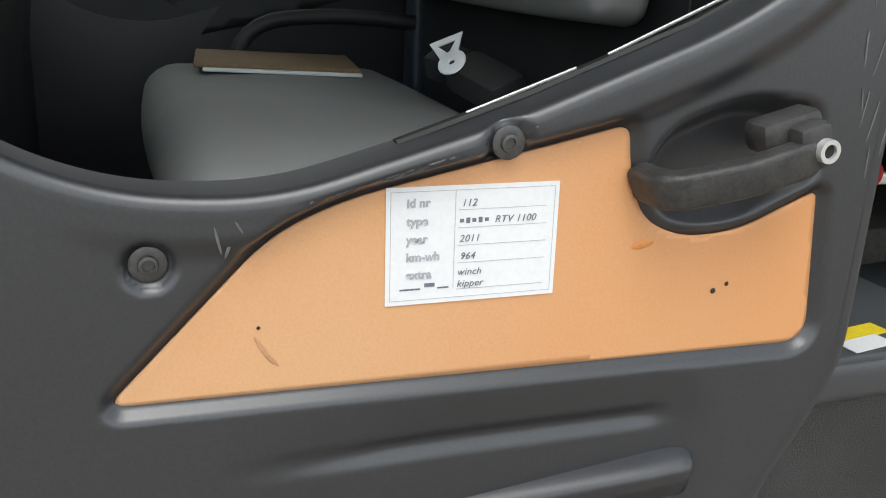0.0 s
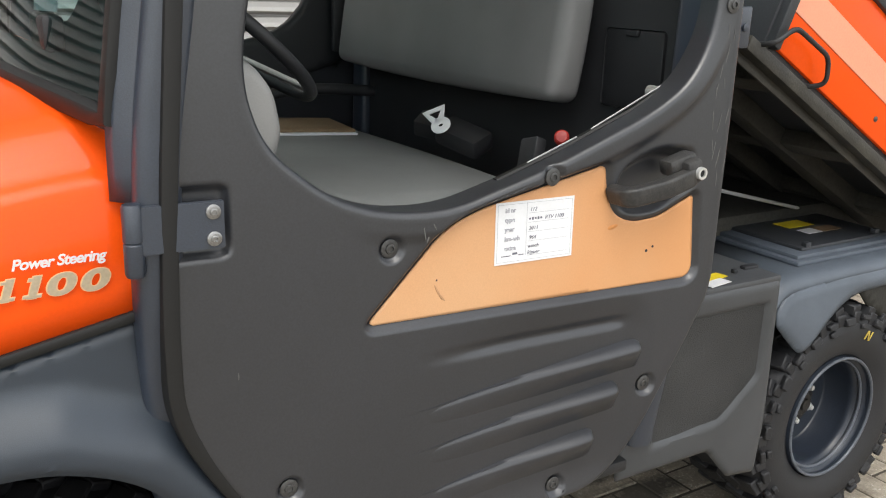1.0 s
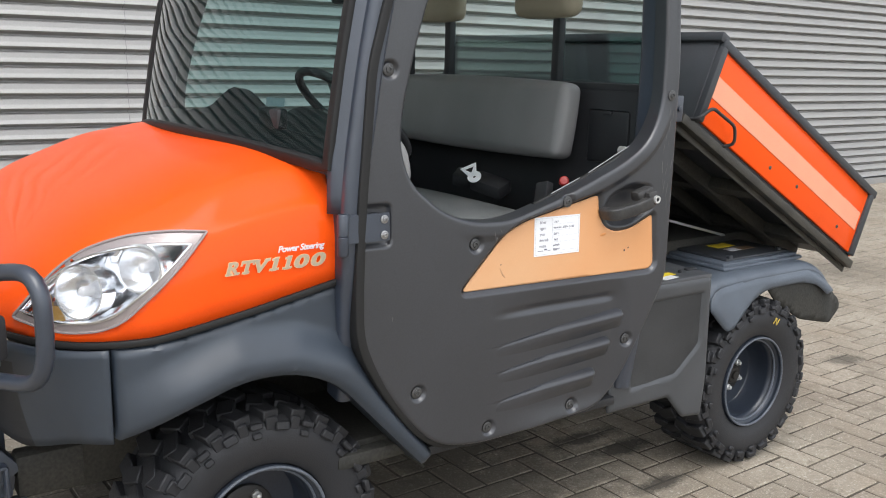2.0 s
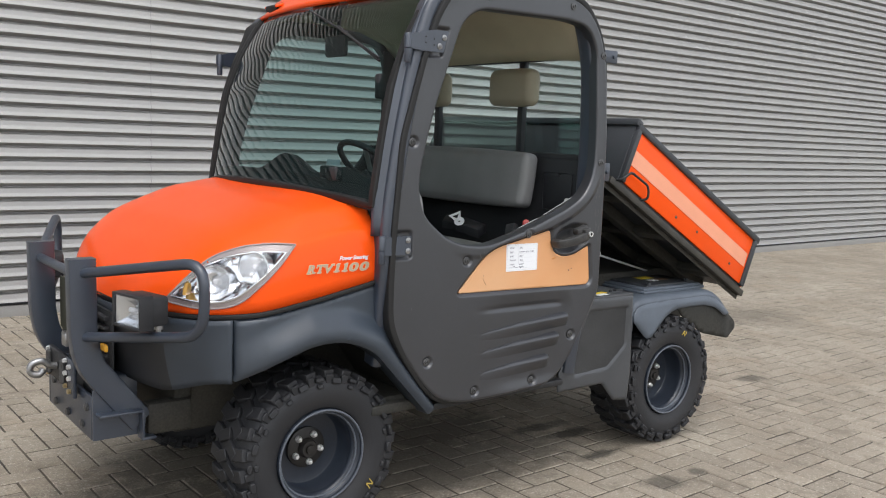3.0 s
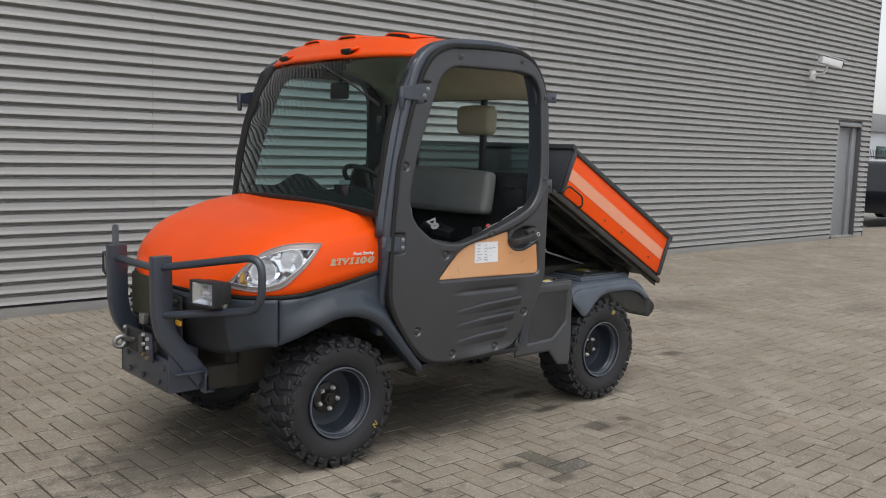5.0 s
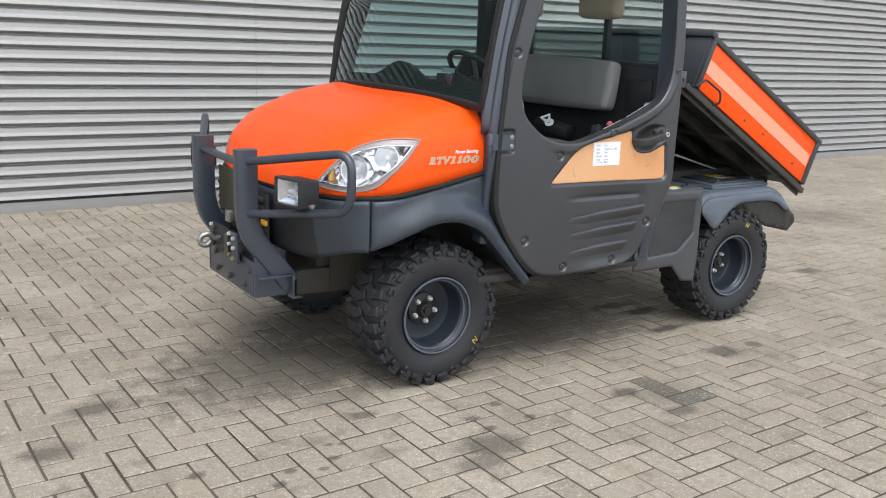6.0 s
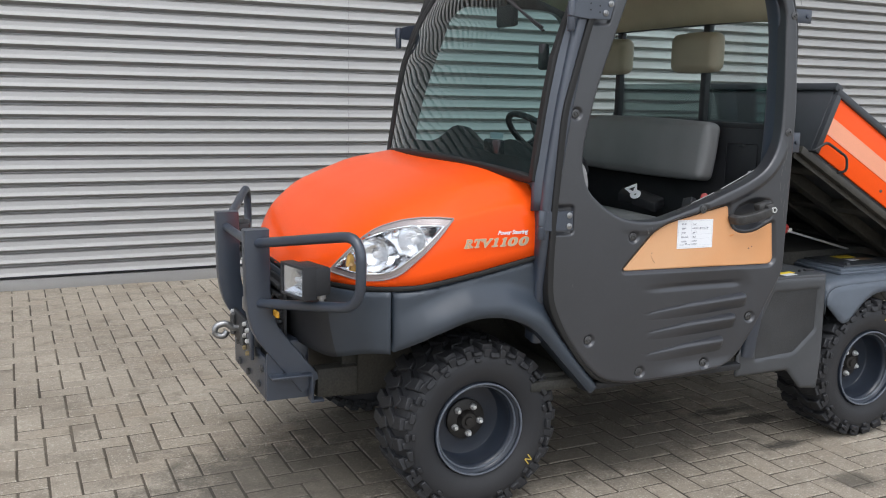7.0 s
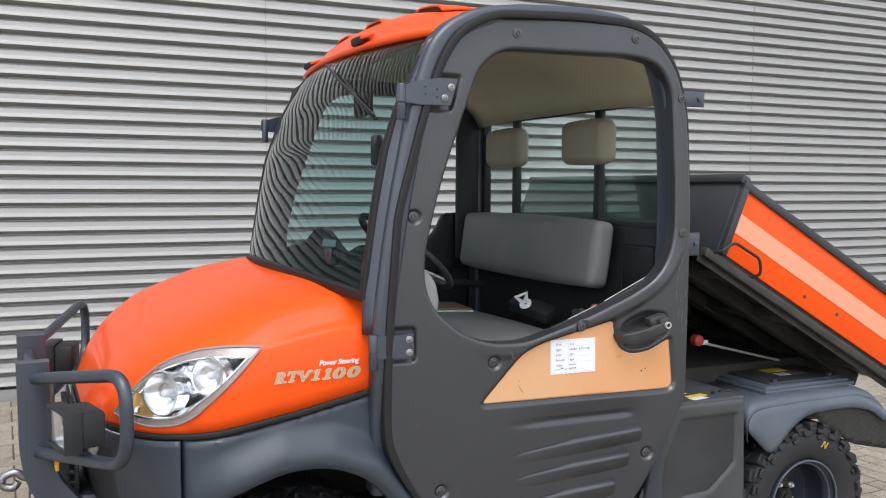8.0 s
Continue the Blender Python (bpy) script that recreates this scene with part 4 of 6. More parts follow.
def cab_door(far):
    side = mirror if far else (lambda b: b)
    label = "black moulded plastic half-glass cab door with faded orange inlay"
    net = sheet(shifted(even(DOOR), 0.012), [shifted(even(OPENING), -0.012)], 0.009 if far else 0.0036, door_lift)
    bmd = side(shell(net, lambda x, z: door_plane(x, z) + 0.045))
    door = part("cab_door", bmd, M_DOOR, rtv, label, turn=False, angle=60)
    for edge_name, line_, s_ in (("outer_rim", DOOR, 1), ("window_rim", OPENING, -1)):
        part(edge_name, side(rolled_rim(line_, s_)), M_DOOR, door, angle=70)
    # pressed ledges in the lower half, deepening to the rear
    for z_end, xe, x_0, size in ((0.722, 1.038, 0.55, 0.024), (0.648, 0.995, 0.56, 0.024), (0.566, 0.945, 0.565, 0.023)):
        rib, rows = bmesh.new(), []
        for x_ in list(np.linspace(x_0, xe - 0.02, 30)) + [xe - 0.012, xe - 0.006, xe - 0.002, xe]:
            zl = z_end - 0.085 * (xe - x_)
            base = float(door_lift(np.array([[x_, zl]]))[0][1])
            low = float(door_lift(np.array([[x_, zl - 0.052]]))[0][1])
            grow = min(1.0, (x_ - x_0) / (xe - x_0 - 0.05)) ** 1.2 * math.sqrt(max(0.0, 1 - max(0.0, (x_ - xe + 0.02) / 0.02) ** 2))
            out_ = base - size * grow + 0.002 * (1 - grow)
            rows.append([rib.verts.new(p) for p in ((x_, base + 0.003, zl + 0.010 * grow), (x_, base - size * 0.5 * grow, zl + 0.005 * grow), (x_, out_ + 0.004, zl), (x_, out_ + 0.0012, zl - 0.003), (x_, out_, zl - 0.008),
                                                    (x_, out_ + (low - out_) * 0.45, zl - 0.026), (x_, low + 0.003, zl - 0.052))])
        for r1, r2 in zip(rows, rows[1:]):
            for i in range(6):
                rib.faces.new((r1[i], r2[i], r2[i + 1], r1[i + 1]))
        part("pressed_ledge", side(rib), M_DOOR, door, angle=50)
    bmp = side(sheet(PANEL, [], 0.012 if far else 0.005, lambda P: np.stack([P[:, 0], door_plane(P[:, 0], P[:, 1]) + 0.0085, P[:, 1]], 1)))
    inlay = part("inlay_panel", bmp, M_PANEL, door, "sun-faded orange inlay panel", turn=False)
    thicken(inlay, 0.004, -1)
    loop = [Vector((c[0], -0.778, c[1])) for c in DOOR]
    part("door_seal", side(sweep(bmesh.new(), loop, oblong(0.024, 0.05, 0.006, 2), (0, 1, 0), True)), M_SEAL, door, "black rubber door seal")
    for bx, bz in BOLTS:
        y = float(door_lift(np.array([[bx, bz]]))[0][1])
        m = Matrix.Translation((bx, y if not far else 2 * CAB_C - y, bz)) @ pose(0, 0, 0, 90 if not far else -90, 0, 0)
        shared("bolt", BOLT, m, door)
    # grab handle with lock
    y0 = -0.85
    grip = bmesh.new()
    path = fillet([(0.952, y0 + 0.035, 1.004), (0.956, y0 - 0.006, 1.004), (1.02, y0 - 0.018, 1.016), (1.084, y0 - 0.022, 1.034), (1.092, y0 + 0.03, 1.038)], 0.016)
    sweep(grip, path, oblong(0.032, 0.022, 0.005, 3), (0, 1, 0.05))
    box(grip, (1.072, y0 + 0.006, 1.052), (0.064, 0.034, 0.030), 0.009, pose(0, 0, 0, 0, -14, 0))
    box(grip, (1.084, y0 - 0.008, 1.041), (0.036, 0.042, 0.044), 0.009, pose(0, 0, 0, 0, -14, 0))
    part("door_handle", side(grip), M_SCUFF, door, "black plastic grab handle scuffed grey")
    lock = Matrix.Translation((1.089, y0 - 0.0305, 1.040)) @ pose(0, 0, 0, 90, 0, 0)
    part("lock_cylinder", side(lathe(bmesh.new(), [(0.006, -0.004), (0.0064, 0.006), (0.0105, 0.006), (0.011, -0.01)], lock, 20)), M_NUT, door, "bright ring round the lock")
    part("keyhole", side(lathe(bmesh.new(), [(0.0063, 0.001), (0.0063, 0.003), (0.002, 0.0035)], lock, 16)), M_SEAL, door)
    for top in (False, True):
        hb = bmesh.new()
        if top:
            outline, lift_ = [(0.236, 1.722), (0.250, 1.722), (0.30, 1.738), (0.36, 1.748), (0.414, 1.747), (0.392, 1.674), (0.30, 1.674), (0.236, 1.681)], 0.024
            kx, kz, bolts = 0.252, 1.688, ((0.393, 1.724), (0.374, 1.694))
        else:
            outline, lift_ = [(0.172, 0.990), (0.288, 0.990), (0.288, 1.054), (0.172, 1.054)], 0.006
            kx, kz, bolts = 0.173, 1.017, ((0.273, 1.004), (0.273, 1.040))
        f = hb.faces.new([hb.verts.new((x, float(door_plane(x, z)) - lift_ - 0.004, z)) for x, z in outline])
        r_ = bmesh.ops.extrude_face_region(hb, geom=[f])
        bmesh.ops.translate(hb, verts=[v for v in r_["geom"] if isinstance(v, bmesh.types.BMVert)], vec=(0, 0.007, 0))
        bmesh.ops.bevel(hb, geom=list(hb.edges), offset=0.0015, segments=2, affect="EDGES")
        hinge = part("hinge", side(hb), M_SLATE, door, "slate-painted steel strap hinge")
        y = float(door_plane(kx, kz)) - lift_
        part("knuckle", side(lathe(bmesh.new(), [(0.011, -0.055), (0.013, -0.05), (0.013, -0.012), (0.011, -0.010), (0.013, -0.008), (0.013, 0.036), (0.011, 0.04)], Matrix.Translation((kx, y + 0.004, kz)), 16)), M_SLATE, hinge)
        for bx, bz in bolts:
            y = float(door_plane(bx, bz)) - lift_ - 0.004
            m = Matrix.Translation((bx, y if not far else 2 * CAB_C - y, bz)) @ pose(0, 0, 0, 90 if not far else -90, 0, 0)
            shared("hinge_bolt", HINGE_BOLT, m, hinge)
        if top:
            for bx, bz in ((0.318, 1.722), (0.318, 1.702), (0.352, 1.716), (0.352, 1.696)):
                y = float(door_plane(bx, bz)) - lift_ - 0.0035
                part("hole", side(lathe(bmesh.new(), [(0.003, 0), (0.003, 0.001)], Matrix.Translation((bx, y, bz)) @ pose(0, 0, 0, 90, 0, 0), 8)), M_SEAL, hinge)
    return door


door_near = cab_door(False)
door_far = cab_door(True)

# cab frame tubes
for far in (False, True):
    pts = [(0.225, -0.70, 0.60), (0.208, -0.735, 0.80), (0.206, -0.755, 0.92), (0.211, -0.758, 1.12), (0.248, -0.758, 1.38), (0.304, -0.756, 1.66), (0.372, -0.75, 1.853), (0.475, -0.745, 1.920),
           (0.62, -0.742, 1.945), (0.85, -0.74, 1.956), (1.02, -0.742, 1.94), (1.13, -0.745, 1.87), (1.185, -0.745, 1.70), (1.20, -0.745, 1.40), (1.19, -0.74, 0.80), (1.15, -0.72, 0.45)]
    b = sweep(bmesh.new(), fillet(pts, 0.08, 4), oblong(0.062, 0.075, 0.018, 3), (0, 1, 0))
    if far:
        mirror(b)
        bmesh.ops.translate(b, verts=b.verts, vec=(0.03, 0, 0))
    part("cab_frame", b, M_SLATE, rtv, "slate-painted steel cab side frame")
# windscreen
WS_Z, WS_X = (1.157, 1.28, 1.42, 1.55, 1.70, 1.765, 1.845, 1.90), (0.163, 0.180, 0.201, 0.225, 0.277, 0.310, 0.357, 0.403)


def screen_point(s, t):
    z = 1.157 + 0.743 * t
    x = float(np.interp(z, WS_Z, WS_X))
    b = 1 - abs(s) ** 2.2
    mid = -0.084 + 0.027 * t
    half = 0.648 - 0.072 * t if s > 0 else 0.742 + mid
    return Vector((x - (0.10 - 0.03 * t) * b, mid + half * s, z + (0.036 - 0.03 * t) * b))


def screen_patch(s0, s1, t0, t1, ns=40, nt=28, inset=0.0):
    b = bmesh.new()
    g = [[b.verts.new(screen_point(s0 + (s1 - s0) * i / ns, t0 + (t1 - t0) * j / nt) + Vector((inset, 0, 0))) for j in range(nt + 1)] for i in range(ns + 1)]
    for i in range(ns):
        for j in range(nt):
            b.faces.new((g[i][j], g[i][j + 1], g[i + 1][j + 1], g[i + 1][j]))
    return b


glass = part("windscreen", screen_patch(-0.975, 0.975, 0.02, 0.985), M_GLASS, rtv, "tinted curved windscreen", turn=False)
glass.visible_shadow = False
edge = [screen_point(1, t) for t in np.linspace(0.99, 0, 14)] + [screen_point(s, 0) for s in np.linspace(0.95, -0.95, 24)] + [screen_point(-1, t) for t in np.linspace(0, 0.99, 14)]
part("windscreen_seal", sweep(bmesh.new(), edge, oblong(0.03, 0.022, 0.006, 2), (1, 0, 0.2)), M_SEAL, rtv, "black rubber windscreen seal")
bm = screen_patch(-0.99, 0.99, -0.03, 0.075, 40, 4, 0.012)
part("cowl_panel", bm, M_BLACK, rtv, "black plastic cowl below the windscreen")


# pillar covers between windscreen and cab frame
HOOP_Z, HOOP_X = (1.12, 1.38, 1.66, 1.853, 1.92), (0.211, 0.248, 0.304, 0.372, 0.475)
for s in (-1, 1):
    b = bmesh.new()
    rows = []
    for t in np.linspace(-0.14, 0.985, 24):
        p = screen_point(s, t) + Vector((-0.004, 0.004 * s, 0))
        hx = float(np.interp(p.z, HOOP_Z, HOOP_X)) + (0.03 if s > 0 else 0)
        q = Vector((hx - 0.012, -0.778 if s < 0 else 2 * YC + 0.778, p.z))
        e = Vector((min(hx - 0.036, p.x + 0.03), q.y - s * 0.012, p.z))
        rows.append([b.verts.new(v) for v in fillet([p, e, q], 0.03, 5)])
    for r1, r2 in zip(rows, rows[1:]):
        for i in range(len(r1) - 1):
            b.faces.new((r1[i], r1[i + 1], r2[i + 1], r2[i]))
    thicken(part("pillar_cover", b, M_SLATE if s < 0 else M_SEAL, rtv, "slate-painted steel windscreen pillar" if s < 0 else "black windscreen pillar cover", angle=60), 0.006, 0)


# roof
def roof_z(x, s):
    zc = np.interp(x, (0.30, 0.36, 0.45, 0.62, 0.85, 1.05, 1.16), (1.95, 1.972, 1.996, 2.018, 2.016, 1.988, 1.952))
    return zc - (0.035 if s > 0 else 0.065) * abs(s) ** 3


def roof_at(x, s):
    """Height of the roof skin at x, for s from -1 (near edge) to 1."""
    f = screen_point(s, 1)
    t = (x - f.x + 0.030) / (1.17 - f.x)
    z0 = f.z - 0.022
    k = float(smooth(-0.03, 0.16, np.array(t)))
    return z0 * (1 - k) + max(float(roof_z(x, s)), z0) * k


def build_roof():
    b = bmesh.new()
    ns, nt = 44, 26
    g = []
    for i in range(ns + 1):
        s = -1 + 2 * i / ns
        f = screen_point(s, 1)
        row = []
        for j in range(nt + 1):
            t = j / nt
            x = f.x - 0.030 + (1.17 - f.x) * t
            k = float(smooth(-0.03, 0.16, np.array(t)))
            row.append(b.verts.new((x, f.y + (0.055 if s > 0 else -0.055) * s * k, roof_at(x, s))))
        g.append(row)
    for i in range(ns):
        for j in range(nt):
            b.faces.new((g[i][j], g[i + 1][j], g[i + 1][j + 1], g[i][j + 1]))
    return b


roof = part("roof", build_roof(), M_ORANGE, rtv, "orange moulded roof panel", turn=False)
thicken(roof, 0.016, 0)
bm = bmesh.new()
liner = [(0.50, 1.905), (0.55, 1.925), (0.70, 1.93), (0.95, 1.915), (1.10, 1.865), (1.18, 1.79), (1.215, 1.735)]
prev = None
for x, z in liner:
    row = [bm.verts.new((x, y, z - 0.02 * (abs(y + 0.06) / 0.66) ** 4)) for y in np.linspace(-0.72, 0.60, 16)]
    if prev:
        for i in range(15):
            bm.faces.new((prev[i], prev[i + 1], row[i + 1], row[i]))
    prev = row
thicken(part("headliner", bm, M_LINER, rtv, "beige-brown headliner"), 0.012, 0)


# wheels
def lug_ring(b, rng_, r, w):
    """Staggered mud tyre lugs over the tread and shoulder."""
    n = 26
    for k in range(n):
        a = 2 * math.pi * k / n
        for side_ in (-1, 1):
            aa = a + (math.pi / n if side_ > 0 else 0)
            for rr, yy, sx, sy_, sz, tilt in ((r + 0.005, side_ * w * 0.13, 0.040, 0.070, 0.022, 25 * side_), (r + 0.001, side_ * w * 0.35, 0.042, 0.060, 0.026, -12 * side_),
                                              (r - 0.016, side_ * w * 0.470, 0.024, 0.018, 0.032, 0)):
                if sz > 0.03 and k % 2:
                    aa2, sxx = aa + 0.02, sx * 1.25
                else:
                    aa2, sxx = aa, sx
                m = Matrix.Rotation(aa2, 4, "Y") @ Matrix.Translation((rr, yy, 0)) @ Matrix.Rotation(radians(tilt), 4, "X")
                box(b, m.translation, (sz, sy_, sxx), 0.003, m.to_3x3().to_4x4(), 1)


def wheel_meshes():
    r, w = 0.286, 0.24
    turn_ = pose(0, 0, 0, 90, 0, 0)
    t = bmesh.new()
    prof = [(0.160, 0.085), (0.168, 0.108), (0.195, 0.122), (0.235, 0.127), (0.262, 0.119), (0.281, 0.099), (r, 0.06), (r + 0.003, 0.0), (r, -0.06), (0.281, -0.099), (0.262, -0.119), (0.235, -0.127), (0.195, -0.122), (0.168, -0.108), (0.160, -0.085)]
    lathe(t, prof, turn_, 56, True)
    lug_ring(t, None, r, w)
    for k in range(26):
        for side_ in (-1, 1):
            a_ = 2 * math.pi * k / 26 + (math.pi / 26 if side_ > 0 else 0)
            for rr, da, sz, sx in (((0.264, 0.0, 0.020, 0.034),) if k % 2 else ((0.249, 0.0, 0.015, 0.022), (0.272, 0.0, 0.014, 0.030))):
                m_ = Matrix.Rotation(a_ + da + 0.11, 4, "Y") @ Matrix.Translation((rr, side_ * 0.1225, 0)) @ Matrix.Rotation(radians(14 * -side_), 4, "Z")
                box(t, m_.translation, (sz, 0.018, sx), 0.003, m_.to_3x3().to_4x4(), 1)
    rim = bmesh.new()
    lathe(rim, [(0.158, 0.116), (0.164, 0.115), (0.165, 0.106), (0.156, 0.103), (0.150, 0.098), (0.146, 0.088), (0.149, 0.084), (0.143, 0.078), (0.140, 0.066), (0.142, 0.06), (0.134, 0.0), (0.130, -0.005), (0.10, -0.012), (0.05, -0.006), (0.002, -0.006),
                (0.002, -0.04), (0.14, -0.05), (0.165, -0.10), (0.172, -0.115), (0.160, -0.10), (0.155, 0.0), (0.160, 0.10)], turn_, 48, True)
    # thin rings whose paler colour stands for the highlights on the rim lips
    lip = bmesh.new()
    for rr, aa in ((0.1605, 0.1165), (0.1475, 0.0935)):
        lathe(lip, [(rr + 0.004 * math.cos(q), aa + 0.004 * math.sin(q)) for q in np.linspace(0, 2 * math.pi, 8, endpoint=False)], turn_, 48, True)
    hub = bmesh.new()
    lathe(hub, [(0.072, -0.01), (0.072, 0.004), (0.064, 0.008), (0.036, 0.010), (0.032, 0.026), (0.028, 0.032), (0.017, 0.032), (0.015, 0.040), (0.002, 0.041)], turn_, 24)
    nut = bmesh.new()
    lathe(nut, [(0.012, -0.002), (0.012, 0.012), (0.008, 0.016), (0.007, 0.022), (0.001, 0.024)], turn_, 8)
    return [(n_, b) for n_, b in (("rim", rim), ("tyre", t), ("hub", hub), ("lip_shine", lip), ("lug_nut", nut))]


made = {}
for n_, b in wheel_meshes():
    finish(b)
    me_ = bpy.data.meshes.new(n_)
    b.to_mesh(me_)
    b.free()
    me_.materials.append({"rim": M_RIM, "tyre": M_RUBBER, "hub": M_HUB, "lip_shine": M_LIP_SHINE, "lug_nut": M_NUT}[n_])
    made[n_] = me_
WHEEL_LABEL = "dark steel wheel with knobbly mud tyre"
for x, y, spin in ((0.01, -0.598, 10), (1.895, -0.57, 27), (0.01, 2 * YC + 0.598, 40), (1.895, 2 * YC + 0.57, 3)):
    m = Matrix.Translation((x, y, 0.302)) @ pose(0, 0, 0, 0, 0, 0 if y < 0 else 180) @ Matrix.Rotation(radians(spin), 4, "Y")
    wheel = shared("wheel", made["rim"], m, rtv, WHEEL_LABEL)
    bpy.context.view_layer.update()
    shared("tyre", made["tyre"], m, wheel, "black knobbly mud tyre")
    shared("hub", made["hub"], m, wheel)
    shared("lip_shine", made["lip_shine"], m, wheel)
    for k in range(5):
        shared("lug_nut", made["lug_nut"], m @ Matrix.Rotation(2 * math.pi * k / 5, 4, "Y") @ Matrix.Translation((0.051, -0.006, 0)), wheel)

# underbody
for name, c_, s_ in (("chassis_rail", (1.0, -0.30, 0.40), (2.9, 0.07, 0.11)), ("chassis_rail", (1.0, 0.30, 0.40), (2.9, 0.07, 0.11)), ("belly_plate", (0.72, 0, 0.43), (1.05, 1.46, 0.04)),
                     ("gearbox", (1.75, 0, 0.46), (0.9, 0.66, 0.26)), ("engine", (1.45, 0.1, 0.42), (0.5, 0.8, 0.26)), ("front_differential", (0.0, 0, 0.50), (0.7, 0.62, 0.34)),
                     ("engine_cover", (1.78, -0.05, 0.66), (1.02, 0.64, 0.22)), ("air_box", (1.36, -0.05, 0.66), (0.26, 1.0, 0.14))):
    part(name, one_box(c_, s_, 0.012), M_DEEP, rtv)
for x in (0.01, 1.895):
    part("axle", lathe(bmesh.new(), [(0.035, -0.56), (0.04, -0.12), (0.085, -0.08), (0.085, 0.08), (0.04, 0.12), (0.035, 0.56)], Matrix.Translation((x, 0, 0.30)) @ pose(0, 0, 0, 90, 0, 0), 18), M_DEEP, rtv)
for far in (False, True):
    b = one_box((0.76, -0.74, 0.418), (0.70, 0.04, 0.026), 0.006)
    part("sill", mirror(b) if far else b, M_BLACK, rtv, "dark sill rail under the door")

# side box, battery lid and rear fender
SIDE = rounded([(1.20, 0.745, 0.01), (1.540, 0.742, 0.012), (1.552, 0.40, 0.01), (1.540, 0.272, 0.01), (1.445, 0.285, 0.01), (1.368, 0.368, 0.01), (1.10, 0.368, 0.01), (1.10, 0.45, 0.02), (1.20, 0.62, 0.05)], 0.01)
MESH = rounded([(1.265, 0.70, 0.01), (1.512, 0.700, 0.012), (1.512, 0.52, 0.02), (1.40, 0.43, 0.02), (1.19, 0.42, 0.01), (1.19, 0.55, 0.05)], 0.01)


def side_box(far):
    side_ = mirror if far else (lambda b: b)
    def lift(P):
        y = -0.742 + 0.006 * (1 - smooth(0, 0.01, distance(P, SIDE)[0])) + 0.010 * smooth(0.0, 0.012, distance(P, MESH)[0])
        return np.stack([P[:, 0], y, P[:, 1]], 1)
    ob = part("side_cover", side_(sheet(SIDE, [], 0.008, lift)), M_COVER, rtv, "grey steel side cover with perforated inset", turn=False)
    thicken(ob, 0.004, -1)
    pm = material("perforated_black_mesh", (0.046, 0.047, 0.048), 0.6, grain=1.0, grain_scale=420, spots=0.5)
    inset = sheet(rounded([(x, z) for x, z in MESH], 0.001, 1), [], 0.02, lambda P: np.stack([P[:, 0], np.full(len(P), -0.734), P[:, 1]], 1))
    part("perforated_inset", side_(inset), pm, ob, turn=False)


side_box(False)
side_box(True)
for far in (False, True):
    side_ = mirror if far else (lambda b: b)
    top = part("box_lid", side_(one_box((1.372, -0.510, 0.742), (0.34, 0.455, 0.02), 0.005)), M_COVER, rtv, "grey steel box lid")
    part("lid_knob", side_(one_box((1.515, -0.67, 0.755), (0.045, 0.018, 0.008), 0.003)), M_BLACK, top)
    part("lid_knob", side_(one_box((1.455, -0.68, 0.756), (0.012, 0.012, 0.010), 0.003)), M_BLACK, top)
    if not far:
        part("warning_label", one_box((1.335, -0.62, 0.7535), (0.07, 0.05, 0.001), 0), M_YELLOW, top, "yellow warning label")
        part("warning_label", one_box((1.375, -0.685, 0.7535), (0.085, 0.03, 0.001), 0, pose(0, 0, 0, 0, 0, 8)), M_YELLOW, top, "yellow warning label")
        part("info_label", one_box((1.36, -0.715, 0.7537), (0.07, 0.03, 0.001), 0, pose(0, 0, 0, 0, 0, 8)), M_WHITE, top, "white printed label")

REAR = [(1.605, 0.60), (1.605, 0.675), (1.65, 0.706), (1.80, 0.712), (2.17, 0.712), (2.25, 0.680), (2.325, 0.605)]
RSIDE = rounded([(1.605, 0.62, 0.01), (1.606, 0.655, 0.03), (1.65, 0.694, 0.03), (1.80, 0.703, 0.1), (2.16, 0.703, 0.04), (2.24, 0.670, 0.04), (2.322, 0.600, 0.01), (2.28, 0.590, 0.01), (2.215, 0.636, 0.03), (2.13, 0.655, 0.04),
                 (2.00, 0.658, 0.05), (1.89, 0.652, 0.05), (1.815, 0.618, 0.05), (1.77, 0.575, 0.03), (1.74, 0.543, 0.02), (1.70, 0.533, 0.02), (1.64, 0.585, 0.02)], 0.02)
FLAP = rounded([(1.90, 0.68, 0.01), (2.20, 0.66, 0.03), (2.35, 0.590, 0.03), (2.430, 0.550, 0.03), (2.450, 0.505, 0.03), (2.380, 0.460, 0.03), (2.137, 0.513, 0.02), (1.98, 0.60, 0.02)], 0.02)


